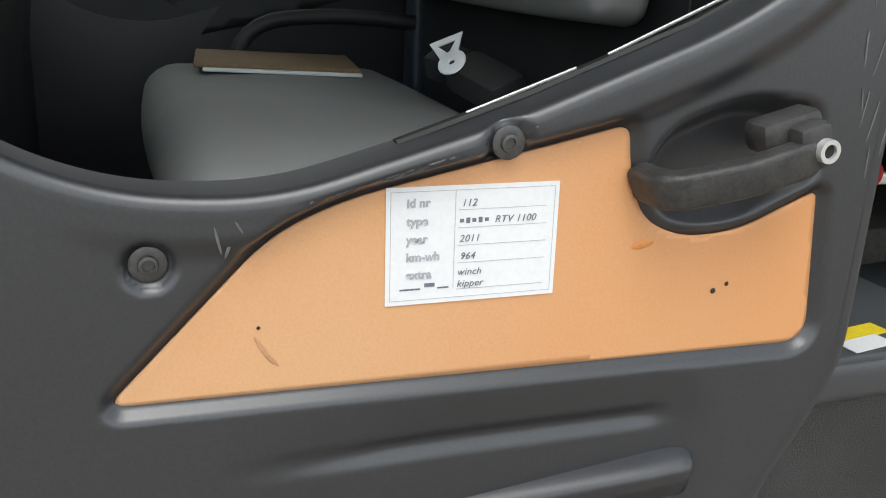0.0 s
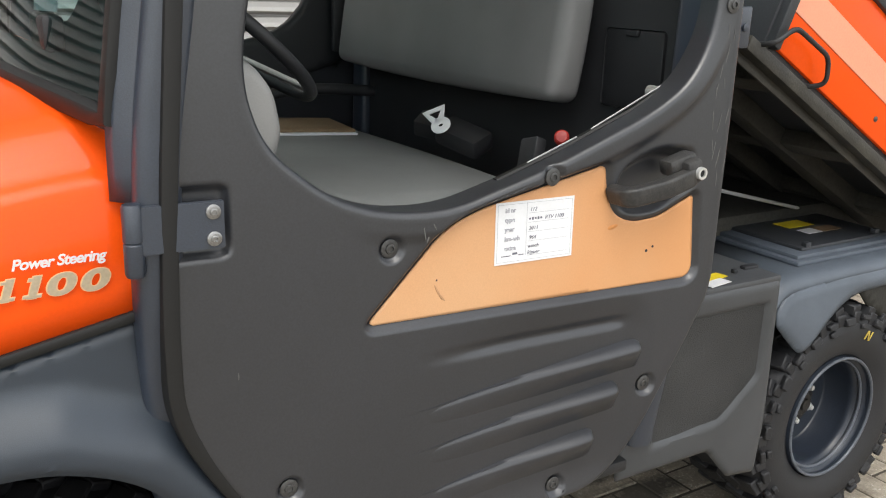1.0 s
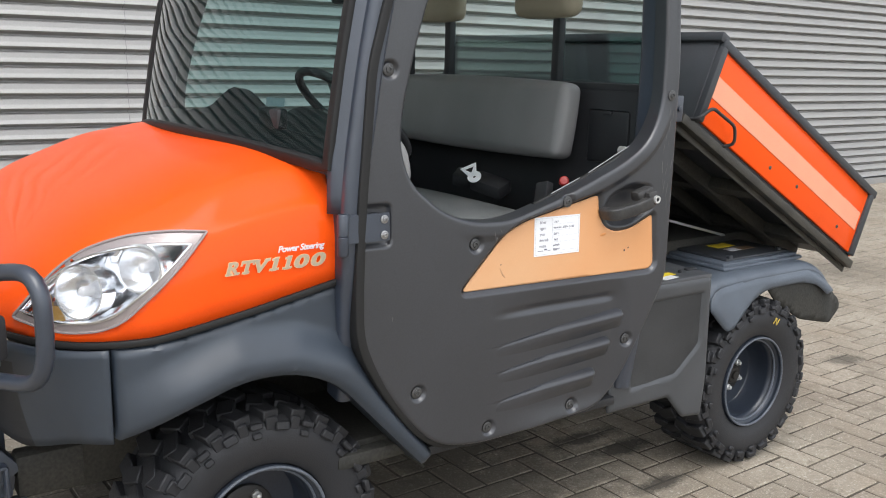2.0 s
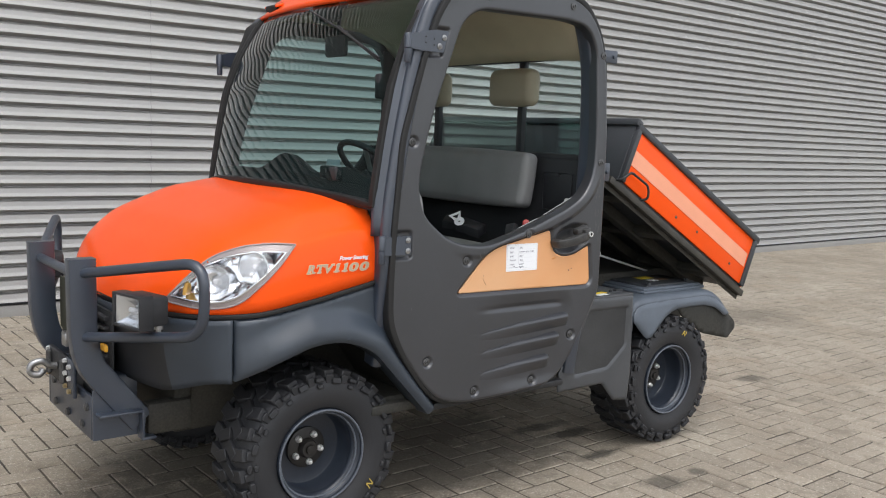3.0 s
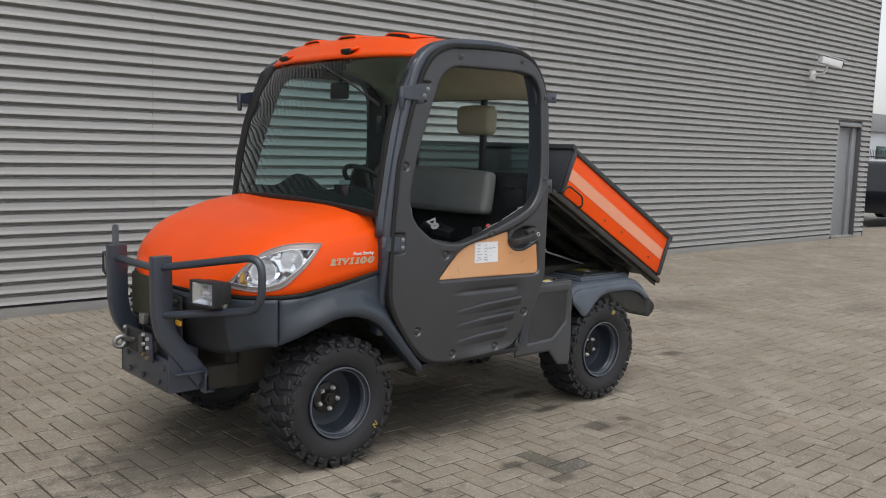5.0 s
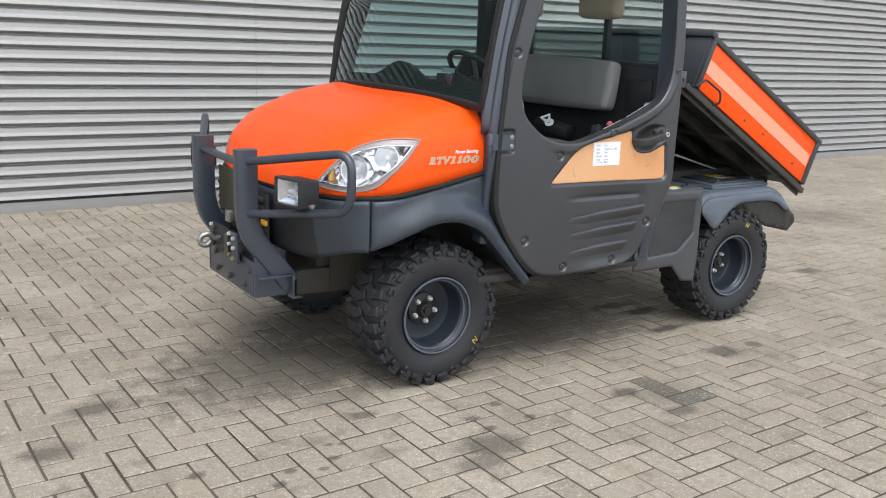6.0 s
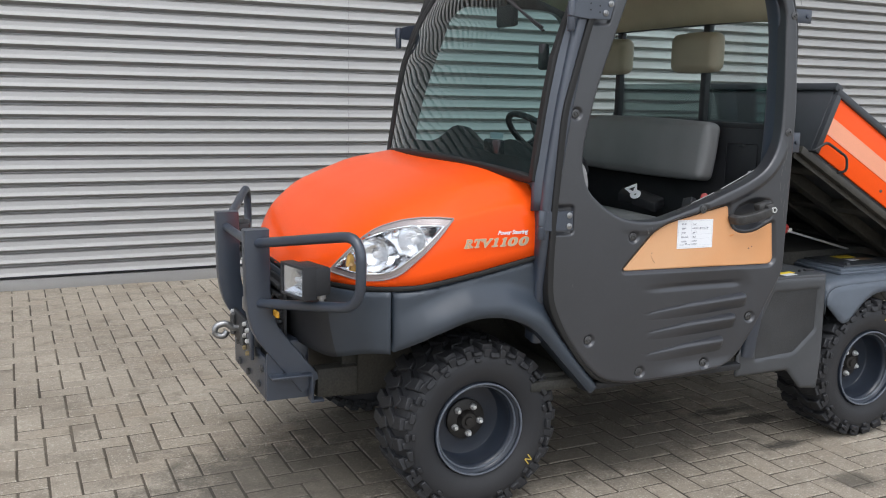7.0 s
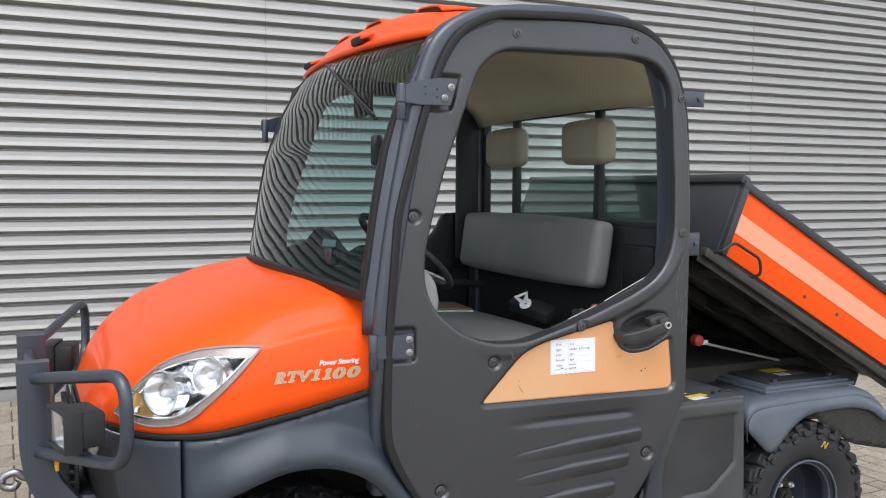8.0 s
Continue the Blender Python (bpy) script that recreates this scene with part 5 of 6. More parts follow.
def rear_fender(far):
    def side_(b, vec=(-0.07, 0.015, 0)):
        bmesh.ops.translate(b, verts=b.verts, vec=vec)
        return mirror(b) if far else b
    shell_at = (0.005, 0.055, -0.018)
    d_ = lambda P: distance(P, RSIDE)[0]
    def lift(P):
        y = -0.744 - 0.012 * smooth(0.70, 0.60, P[:, 1]) + 0.008 * (1 - smooth(0, 0.02, d_(P)))
        return np.stack([P[:, 0], y, P[:, 1]], 1)
    ob = part("rear_fender", side_(sheet(RSIDE, [], 0.008, lift), shell_at), M_REARF, rtv, "faded grey plastic rear fender", turn=False)
    thicken(ob, 0.005, -1)
    b = bmesh.new()
    pts = fillet([(x, 0, z) for x, z in REAR], 0.05, 4)
    rows = [[b.verts.new((p.x, y_, p.z - d)) for p in pts] for y_, d in ((-0.738, 0.020), (-0.736, 0.004), (-0.728, -0.006), (-0.715, -0.013), (-0.69, -0.016), (-0.40, -0.016))]
    for r1, r2 in zip(rows, rows[1:]):
        for i in range(len(pts) - 1):
            b.faces.new((r1[i], r1[i + 1], r2[i + 1], r2[i]))
    top = part("fender_top", side_(b, shell_at), M_REARF, ob)
    thicken(top, 0.006, -1)
    rim_ = bmesh.new()
    box(rim_, (2.045, -0.48, 0.714), (0.455, 0.325, 0.014), 0.006)
    box(rim_, (2.045, -0.475, 0.724), (0.425, 0.305, 0.014), 0.005)
    part("hatch_rim", side_(rim_), M_REARF, ob, "stepped rim round the hatch")
    flap = part("mud_flap", side_(sheet(FLAP, [], 0.02, lambda P: np.stack([P[:, 0], -0.735 + 0.03 * smooth(2.3, 2.42, P[:, 0]), P[:, 1]], 1)), shell_at), M_DEEP, ob, "black rubber mud flap", turn=False)
    thicken(flap, 0.006, -1)
    lid = bmesh.new()
    box(lid, (2.055, -0.465, 0.734), (0.36, 0.28, 0.012), 0.005)
    for hx, hy in ((1.90, -0.598), (2.19, -0.592), (1.89, -0.34), (2.20, -0.34)):
        box(lid, (hx, hy, 0.744), (0.020, 0.016, 0.014), 0.003)
    part("fender_hatch", side_(lid), M_BED, ob, "dark grey access hatch on the fender")
    if not far:
        part("warning_label", one_box((1.985, -0.425, 0.7408), (0.10, 0.055, 0.001), 0), M_YELLOW, ob, "yellow warning label")
        part("info_label", one_box((1.965, -0.492, 0.7408), (0.055, 0.040, 0.001), 0), M_WHITE, ob, "white printed label")
        part("label_stripe", one_box((2.035, -0.492, 0.7408), (0.075, 0.040, 0.001), 0), M_TAN, ob, "faded brown label")


rear_fender(False)
rear_fender(True)

# ---- tipping bed, raised ----
TILT_BED = 29.0
LEAN_BED = Matrix(((1, 0, -0.1, 0), (0, 1, 0, 0), (0, 0, 1, 0), (0, 0, 0, 1)))
BED = Matrix.Translation((1.462, 0, 1.232)) @ pose(0, 0, 0, 0, TILT_BED, 0) @ LEAN_BED
BL, BH, Y0, Y1 = 1.08, 0.243, -0.688, 0.70


def bed_part(name, b, mat_, parent=None, label="", **k):
    b.transform(BED)
    return part(name, b, mat_, parent or rtv, label, **k)


bed_part("bed_floor", one_box((BL / 2, (Y0 + Y1) / 2, 0.0), (BL, Y1 - Y0, 0.02), 0.003), M_BLACK, label="black steel floor of the raised tipping bed")
for y, s in ((Y0, -1), (Y1, 1)):
    wallb = bed_part("bed_side", one_box((BL / 2, y, BH / 2), (BL - 0.02, 0.02, BH - 0.01), 0.003), M_ORANGE, label="orange bed side with pale stripe")
    strip = one_box(((BL - 0.03) / 2, y + s * 0.0108, 0.122), (BL - 0.05, 0.003, 0.068), 0)
    bed_part("stripe", strip, M_STRIPE, wallb, "pale salmon stripe")
    rail = bmesh.new()
    box(rail, (BL / 2, y, BH + 0.006), (BL + 0.03, 0.042, 0.03), 0.006)
    box(rail, (0.0, y, BH / 2), (0.028, 0.04, BH), 0.005)
    box(rail, (BL - 0.012, y, BH / 2), (0.03, 0.042, BH), 0.005)
    bed_part("side_frame", rail, M_BED, wallb, "dark grey steel edge frame")
    low = bmesh.new()
    box(low, (BL / 2 - 0.02, y - s * 0.006, -0.024), (BL + 0.10, 0.034, 0.030), 0.004)
    box(low, (BL / 2 - 0.02, y - s * 0.020, -0.047), (BL + 0.10, 0.006, 0.022), 0.001)
    bed_part("side_rail", low, M_RAIL, wallb, "worn olive-grey rail under the bed side")
    loop_ = tube(bmesh.new(), [(-0.035, y, -0.012), (-0.03, y + s * 0.035, -0.005), (0.005, y + s * 0.042, 0.048), (0.135, y + s * 0.042, 0.052), (0.165, y + s * 0.040, 0.006), (0.150, y, -0.012)], 0.0052, 0.02)
    bed_part("release_handle", loop_, M_BLACK, wallb, "black bent-rod handle")
    for bx, bz in ((0.42, 0.045), (0.92, 0.05), (0.60, 0.06)):
        m = BED @ Matrix.Translation((bx, y + s * 0.0105, bz)) @ pose(0, 0, 0, 90 if s < 0 else -90, 0, 0) @ Matrix.Diagonal((0.45, 0.45, 0.6, 1))
        shared("bolt", BOLT, m, wallb)
b = bmesh.new()
box(b, (-0.01, (Y0 + Y1) / 2, BH / 2 + 0.01), (0.02, Y1 - Y0, BH + 0.04), 0.004)
box(b, (-0.012, (Y0 + Y1) / 2, BH + 0.02), (0.04, Y1 - Y0 + 0.03, 0.03), 0.005)
front = bed_part("bed_front", b, M_BED, label="dark slate steel front wall of the bed")
b = bmesh.new()
box(b, (BL + 0.005, (Y0 + Y1) / 2, BH / 2), (0.02, Y1 - Y0, BH), 0.004)
bed_part("tailgate", b, M_ORANGE, label="orange tailgate")
b = bmesh.new()
for yy in (-0.45, -0.2, 0.15, 0.42):
    box(b, (BL / 2, yy, -0.035), (BL, 0.06, 0.05), 0.005)
for xx in (0.08, 0.45, 0.85):
    box(b, (xx, (Y0 + Y1) / 2, -0.03), (0.06, Y1 - Y0 - 0.05, 0.04), 0.005)
bed_part("bed_ribs", b, M_DEEP, label="black ribs under the bed")
part("tipping_cylinder", sweep(bmesh.new(), [Vector((1.55, 0.05, 0.62)), Vector((1.95, 0.05, 0.93))], circle(0.035, 14), (0, 1, 0)), M_DEEP, rtv)
part("prop_rod", sweep(bmesh.new(), [Vector((1.603, -0.45, 0.881)), Vector((2.155, -0.35, 0.743))], circle(0.0050, 8), (0, 1, 0)), M_NUT, rtv, "bare steel prop rod under the bed")
part("prop_rod_end", lathe(bmesh.new(), [(0.012, -0.02), (0.021, -0.014), (0.021, 0.014), (0.012, 0.02)], Matrix.Translation((1.578, -0.452, 0.892)) @ pose(0, 0, 0, 90, 0, 0), 14), M_RED, rtv, "red plastic cap")
part("rod_bracket", one_box((1.613, -0.452, 0.882), (0.03, 0.012, 0.018), 0.003), M_NUT, rtv)
part("rear_frame", one_box((2.22, 0.04, 0.62), (0.38, 0.80, 0.26), 0.02), M_DEEP, rtv, "black rear frame under the bed")


# ---- bull bar and winch ----
for far in (False, True):
    side_ = mirror if far else (lambda b: b)
    path = fillet([(-0.655, -0.300, 0.962), (-0.652, -0.300, 0.70), (-0.632, -0.300, 0.61), (-0.47, -0.305, 0.40)], 0.05, 5)
    b = sweep(bmesh.new(), path, oblong(0.055, 0.085, 0.006, 2), (1, 0, 0.001))
    up_ = part("bar_upright", side_(b), M_SLATE, rtv, "slate-painted steel bull bar upright")
    b = tube(bmesh.new(), [(-0.655, -0.31, 0.915), (-0.458, -0.822, 1.008), (-0.458, -0.815, 0.786), (-0.650, -0.31, 0.706)], 0.0165, 0.085, 12, (0.93, 0.36, 0))
    part("bar_loop", side_(b), M_SLATE, up_, "bent slate-painted steel tube")
part("crossbar", tube(bmesh.new(), [(-0.66, -0.28, 0.905), (-0.66, 0.17, 0.905)], 0.016), M_SLATE, rtv)
b = bmesh.new()
box(b, (-0.622, -0.055, 0.428), (0.012, 0.50, 0.150), 0.004)
box(b, (-0.535, -0.06, 0.36), (0.17, 0.46, 0.012), 0.004)
for yy in (-0.318, 0.205):
    g = [b.verts.new((x_, yy, z_)) for x_, z_ in ((-0.626, 0.354), (-0.626, 0.52), (-0.60, 0.56), (-0.50, 0.44), (-0.45, 0.40), (-0.46, 0.354))]
    r_ = bmesh.ops.extrude_face_region(b, geom=[b.faces.new(g)])
    bmesh.ops.translate(b, verts=[v for v in r_["geom"] if isinstance(v, bmesh.types.BMVert)], vec=(0, 0.010, 0))
box(b, (-0.545, -0.338, 0.444), (0.145, 0.05, 0.010), 0.003)
box(b, (-0.474, -0.338, 0.397), (0.010, 0.05, 0.095), 0.003)
box(b, (-0.455, -0.338, 0.347), (0.048, 0.05, 0.010), 0.003)
part("winch_plate", b, M_SLATE, rtv, "slate-painted steel winch tray")
b = bmesh.new()
lathe(b, [(0.05, -0.26), (0.055, -0.25), (0.055, 0.20), (0.05, 0.21)], Matrix.Translation((-0.55, -0.04, 0.50)) @ pose(0, 0, 0, 90, 0, 0), 20)
winch = part("winch", b, M_BLACK, rtv, "black electric winch with roller fairlead")
part("winch_mount", one_box((-0.53, -0.06, 0.48), (0.145, 0.40, 0.14), 0.010), M_SLATE, winch, "slate-painted steel mount")
for yy, zz in ((-0.27, 0.46), (-0.22, 0.39), (-0.05, 0.385), (0.12, 0.46), (0.10, 0.385)):
    part("plate_bolt", lathe(bmesh.new(), [(0.014, 0), (0.014, 0.009), (0.006, 0.012)], Matrix.Translation((-0.629, yy, zz)) @ pose(0, 0, 0, 0, -90, 0), 6), M_DARKSTEEL, winch, "dark steel bolt")
for yy, zz in ((-0.2620, 0.50), (-0.2620, 0.53)):
    part("mount_bolt", lathe(bmesh.new(), [(0.011, 0), (0.011, 0.008), (0.005, 0.010)], Matrix.Translation((-0.585, yy + 0.002, zz)) @ pose(0, 0, 0, 90, 0, 0), 6), M_STEEL, winch, "bare steel bolt")
part("drum", lathe(bmesh.new(), [(0.035, -0.09), (0.035, 0.09)], Matrix.Translation((-0.60, -0.05, 0.52)) @ pose(0, 0, 0, 90, 0, 0), 16), M_STEEL, winch)
for dy in (-0.085, 0.085):
    part("roller", lathe(bmesh.new(), [(0.007, -0.042), (0.012, -0.038), (0.012, 0.038), (0.007, 0.042)], Matrix.Translation((-0.662, -0.02 + dy, 0.545)), 14), M_DARKSTEEL, winch)
part("fairlead", one_box((-0.648, -0.02, 0.545), (0.016, 0.24, 0.11), 0.006), M_BLACK, winch)
b = tube(bmesh.new(), [(-0.66, -0.02, 0.548), (-0.685, -0.02, 0.550), (-0.705, -0.02, 0.572), (-0.745, -0.015, 0.562), (-0.748, -0.015, 0.528), (-0.715, -0.02, 0.520), (-0.702, -0.02, 0.540)], 0.012, 0.018, 10)
part("hook", b, M_STEEL, winch, "bare steel winch hook")
M_BRASS = material("brass_bolt", (0.45, 0.36, 0.20), 0.35, metal=0.8)
for k, (yy, zz) in enumerate(((-0.125, 0.50), (-0.125, 0.545), (-0.125, 0.588), (-0.168, 0.49), (-0.168, 0.535), (-0.168, 0.575), (0.085, 0.50), (0.085, 0.588))):
    part("fairlead_bolt", lathe(bmesh.new(), [(0.009, 0), (0.009, 0.010), (0.005, 0.013)], Matrix.Translation((-0.655, yy, zz)) @ pose(0, 0, 0, 0, -90, 0), 6), M_NUT if k % 3 else M_BRASS, winch, "small zinc or brass bolt")
part("bolt_plate", one_box((-0.648, -0.155, 0.535), (0.014, 0.085, 0.13), 0.004), M_SLATE, winch)
part("cable", tube(bmesh.new(), [(-0.60, -0.12, 0.56), (-0.63, -0.22, 0.62), (-0.60, -0.24, 0.70), (-0.56, -0.20, 0.66)], 0.006, 0.03, 8), M_BLACK, winch, "black winch cable")
part("cable", tube(bmesh.new(), [(-0.60, 0.02, 0.56), (-0.62, -0.05, 0.64), (-0.59, -0.17, 0.665), (-0.56, -0.20, 0.72)], 0.005, 0.03, 8), M_DARKSTEEL, winch)
part("cable_clamp", one_box((-0.64, -0.085, 0.655), (0.03, 0.045, 0.05), 0.006), M_STEEL, winch, "bare steel clamp")
part("number_plate_blank", one_box((-0.600, -0.02, 0.745), (0.006, 0.32, 0.19), 0.002), material("olive_plate", (0.05, 0.05, 0.03), 0.5), rtv, "dark olive plate between the uprights")
for far in (False, True):
    side_ = mirror if far else (lambda b: b)
    m = Matrix.Translation((-0.568, -0.578, 0.836)) @ pose(0, 0, 0, 0, 0, 14) @ Matrix.Diagonal((0.92, 0.83, 0.88, 1))
    b = bmesh.new()
    box(b, (0.035, 0, 0), (0.07, 0.165, 0.105), 0.012)
    box(b, (-0.02, 0, 0.055), (0.05, 0.178, 0.010), 0.003)
    box(b, (-0.02, 0, -0.055), (0.05, 0.178, 0.010), 0.003)
    box(b, (-0.02, 0.084, 0), (0.05, 0.010, 0.112), 0.003)
    box(b, (-0.02, -0.084, 0), (0.05, 0.010, 0.112), 0.003)
    b.transform(m)
    wl = part("work_light", side_(b), M_BLACK, rtv, "black rectangular halogen work light")
    b = bmesh.new()
    rows = [[b.verts.new((x_, w_ * u, h_ * v)) for u, v in ((-1, -1), (1, -1), (1, 1), (-1, 1))] for x_, w_, h_ in ((-0.034, 0.079, 0.050), (-0.016, 0.060, 0.036), (-0.002, 0.022, 0.016))]
    for r1, r2 in zip(rows, rows[1:]):
        for i in range(4):
            b.faces.new((r1[i], r1[(i + 1) % 4], r2[(i + 1) % 4], r2[i]))
    b.faces.new(rows[-1])
    b.transform(m)
    part("reflector", side_(b), M_REFLECT, wl)
    b = lathe(bmesh.new(), [(0.009, -0.02), (0.009, 0.022), (0.004, 0.028)], Matrix.Translation((-0.014, 0, 0)) @ pose(0, 0, 0, 90, 0, 0), 10)
    b.transform(m)
    part("bulb", side_(b), M_WHITE, wl)
    b = one_box((-0.038, 0, 0), (0.003, 0.158, 0.100), 0.001)
    b.transform(m)
    part("lens", side_(b), M_CLEAR, wl).visible_shadow = False
    part("mount_bolt", side_(lathe(bmesh.new(), [(0.008, -0.028), (0.008, 0.0), (0.014, 0.0), (0.014, 0.012)], Matrix.Translation((-0.520, -0.622, 0.780)), 12)), M_STEEL, wl)


# ---- cab interior ----
def back_wall():
    b = bmesh.new()
    box(b, (1.235, CAB_C + 0.02, 0.93), (0.03, 1.36, 0.78), 0.01)
    w = part("back_wall", b, M_BLACK, rtv, "black moulded cab back wall")
    part("storage_lid", one_box((1.218, -0.56, 1.18), (0.012, 0.17, 0.16), 0.01), M_BLACK, w)
    part("latch", one_box((1.211, -0.56, 1.252), (0.012, 0.035, 0.012), 0.003), M_BLACK, w)


back_wall()
bm = bmesh.new()
box(bm, (1.242, CAB_C, 1.325), (0.035, 1.30, 0.03), 0.008)
box(bm, (1.242, CAB_C, 1.75), (0.035, 1.30, 0.04), 0.008)
box(bm, (1.242, -0.70, 1.55), (0.035, 0.04, 0.46), 0.008)
box(bm, (1.242, 0.59, 1.55), (0.035, 0.04, 0.46), 0.008)
rw = part("rear_window", bm, M_BLACK, rtv, "black rear window frame with green-tinted panes")
for y in (-0.285, 0.32):
    part("window_bar", one_box((1.248, y, 1.55), (0.03, 0.035, 0.50), 0.006), M_BLACK, rw)
for y0, y1 in ((-0.68, -0.305), (-0.265, 0.30), (0.34, 0.57)):
    ob = part("pane", one_box((1.256, (y0 + y1) / 2, 1.55), (0.004, y1 - y0, 0.44), 0), M_PANE, rw)
    ob.visible_shadow = False


def cushion(name, c, s, r, mat_, parent, label, m=None, puff=0.012):
    """Upholstered pad with soft edges and slightly swollen faces."""
    b = bmesh.new()
    box(b, (0, 0, 0), s, r, None, 5)
    bmesh.ops.subdivide_edges(b, edges=[e for e in b.edges if e.calc_length() > 0.08], cuts=5, use_grid_fill=True)
    for v in b.verts:
        u = Vector((v.co.x / s[0], v.co.y / s[1], v.co.z / s[2])) * 2
        for i in range(3):
            j, k = (i + 1) % 3, (i + 2) % 3
            if abs(u[i]) > 0.9:
                v.co[i] += math.copysign(puff, u[i]) * max(0, 1 - u[j] ** 2) * max(0, 1 - u[k] ** 2)
    b.transform(Matrix.Translation(c) @ (m or Matrix()))
    return part(name, b, mat_, parent, label)


back = cushion("backrest", (1.138, 0.04, 1.221), (0.085, 1.02, 0.233), 0.026, M_VINYL, rtv, "grey vinyl bench backrest", pose(0, 0, 0, 0, 8, 0))
cushion("seat", (0.825, -0.04, 0.880), (0.50, 0.94, 0.13), 0.060, M_SEAT, rtv, "grey vinyl bench seat cushion", pose(0, 0, 0, 0, 2, 0), 0.018)
part("seat_base", one_box((0.90, -0.04, 0.64), (0.40, 0.86, 0.38), 0.02), M_BLACK, rtv, "black seat base box")
for y in (-0.272, 0.335):
    hr = cushion("headrest", (1.205, y, 1.618), (0.075, 0.275, 0.155), 0.03, M_HEADREST, rtv, "taupe vinyl headrest", None, 0.006)
    for dy in (-0.06, 0.06):
        part("headrest_bracket", one_box((1.235, y + dy, 1.61), (0.05, 0.02, 0.04), 0.004), M_BLACK, hr)

# dash and steering
b = bmesh.new()
n = 26
rows = []
for i in range(n + 1):
    y = -0.655 + 1.20 * i / n
    hump = 0.085 * math.exp(-((y - 0.17) / 0.17) ** 2) + 0.05 * math.exp(-((y + 0.30) / 0.14) ** 2)
    rows.append([b.verts.new((0.27 + (x - 0.27) * 0.6, y, z)) for x, z in ((0.27, 0.62), (0.27, 1.16), (0.30, 1.19 + hump * 0.3), (0.36, 1.215 + hump), (0.42, 1.21 + hump), (0.455, 1.18 + hump * 0.8), (0.46, 1.12), (0.43, 0.98), (0.42, 0.62))])
for r1, r2 in zip(rows, rows[1:]):
    for j in range(8):
        b.faces.new((r1[j], r2[j], r2[j + 1], r1[j + 1]))
b.faces.new(rows[0]), b.faces.new(rows[-1][::-1])
dash = part("dashboard", b, M_BLACK, rtv, "black moulded dashboard with instrument hump")
part("floor_pan", one_box((0.72, CAB_C, 0.455), (0.95, 1.28, 0.02), 0.004), M_DEEP, rtv)
b = bmesh.new()
bol = rounded([(0.28, 1.082, 0.01), (0.400, 1.080, 0.006), (0.413, 1.118, 0.03), (0.400, 1.185, 0.05), (0.366, 1.225, 0.03), (0.28, 1.245, 0.02)], 0.05)
rings = [[b.verts.new((0.33 + (x - 0.33) * k, y, 1.15 + (z - 1.15) * k)) for x, z in bol] for y, k in ((-0.722, 0.72), (-0.718, 0.84), (-0.708, 0.93), (-0.690, 0.985), (-0.66, 1.0), (-0.60, 0.985))]
for r1, r2 in zip(rings, rings[1:]):
    for j in range(len(bol)):
        b.faces.new((r1[j], r2[j], r2[(j + 1) % len(bol)], r1[(j + 1) % len(bol)]))
b.faces.new(rings[0]), b.faces.new(rings[-1][::-1])
pod = part("dash_pod", b, M_POD, dash, "light grey rounded pod at the dash end")
b = bmesh.new()
rings = [[b.verts.new((0.33 + (x - 0.33) * k, y, 1.15 + (z - 1.15) * k)) for x, z in bol] for y, k in ((-0.655, 0.90), (-0.655, 1.035), (-0.640, 1.05), (-0.60, 1.05), (-0.585, 1.03), (-0.585, 0.8))]
for r1, r2 in zip(rings, rings[1:]):
    for j in range(len(bol)):
        b.faces.new((r1[j], r2[j], r2[(j + 1) % len(bol)], r1[(j + 1) % len(bol)]))
part("pod_band", b, M_VINYL, dash, "darker grey band behind the pod")
part("round_badge", lathe(bmesh.new(), [(0.016, 0), (0.016, 0.002), (0.012, 0.003)], Matrix.Translation((0.352, -0.7215, 1.113)) @ pose(0, 0, 0, 90, 0, 0), 18), M_ORANGE, pod, "round orange-red badge")
tilt_ = Vector((0.649, 0, 0.761))
sw = Matrix.Translation((0.461, -0.329, 1.242)) @ Matrix(((0.761, 0, 0.649, 0), (0, 1, 0, 0), (-0.649, 0, 0.761, 0), (0, 0, 0, 1)))
ring = [sw @ Vector((0.18 * math.cos(a), 0.18 * math.sin(a), 0)) for a in np.linspace(0, 2 * math.pi, 40, endpoint=False)]
wheel_s = part("steering_wheel", sweep(bmesh.new(), ring, circle(0.012, 10), tilt_, True), M_BLACK, rtv, "black three-spoke steering wheel")
for a in (-32, 88, 208):
    a = radians(a)
    part("spoke", sweep(bmesh.new(), [sw @ Vector((0.03 * math.cos(a), 0.03 * math.sin(a), -0.03)), sw @ Vector((0.175 * math.cos(a), 0.175 * math.sin(a), 0))], oblong(0.022, 0.010, 0.004, 2), tilt_), M_SPOKE, wheel_s, "grey metal spoke")
part("horn_pad", lathe(bmesh.new(), [(0.05, -0.05), (0.055, -0.03), (0.045, -0.015), (0.001, -0.012)], sw, 20), M_BLACK, wheel_s)
part("steering_column", sweep(bmesh.new(), [sw @ Vector((0, 0, -0.04)), Vector((0.33, -0.329, 1.06))], circle(0.03, 14), (0, 1, 0)), M_BLACK, wheel_s)
part("seat_guard", tube(bmesh.new(), [(0.74, 0.42, 0.80), (0.76, 0.42, 1.03), (0.98, 0.42, 1.045), (1.14, 0.42, 1.03)], 0.016, 0.12, 10, (0, 1, 0)), M_BLACK, rtv, "black hoop beside the seat")

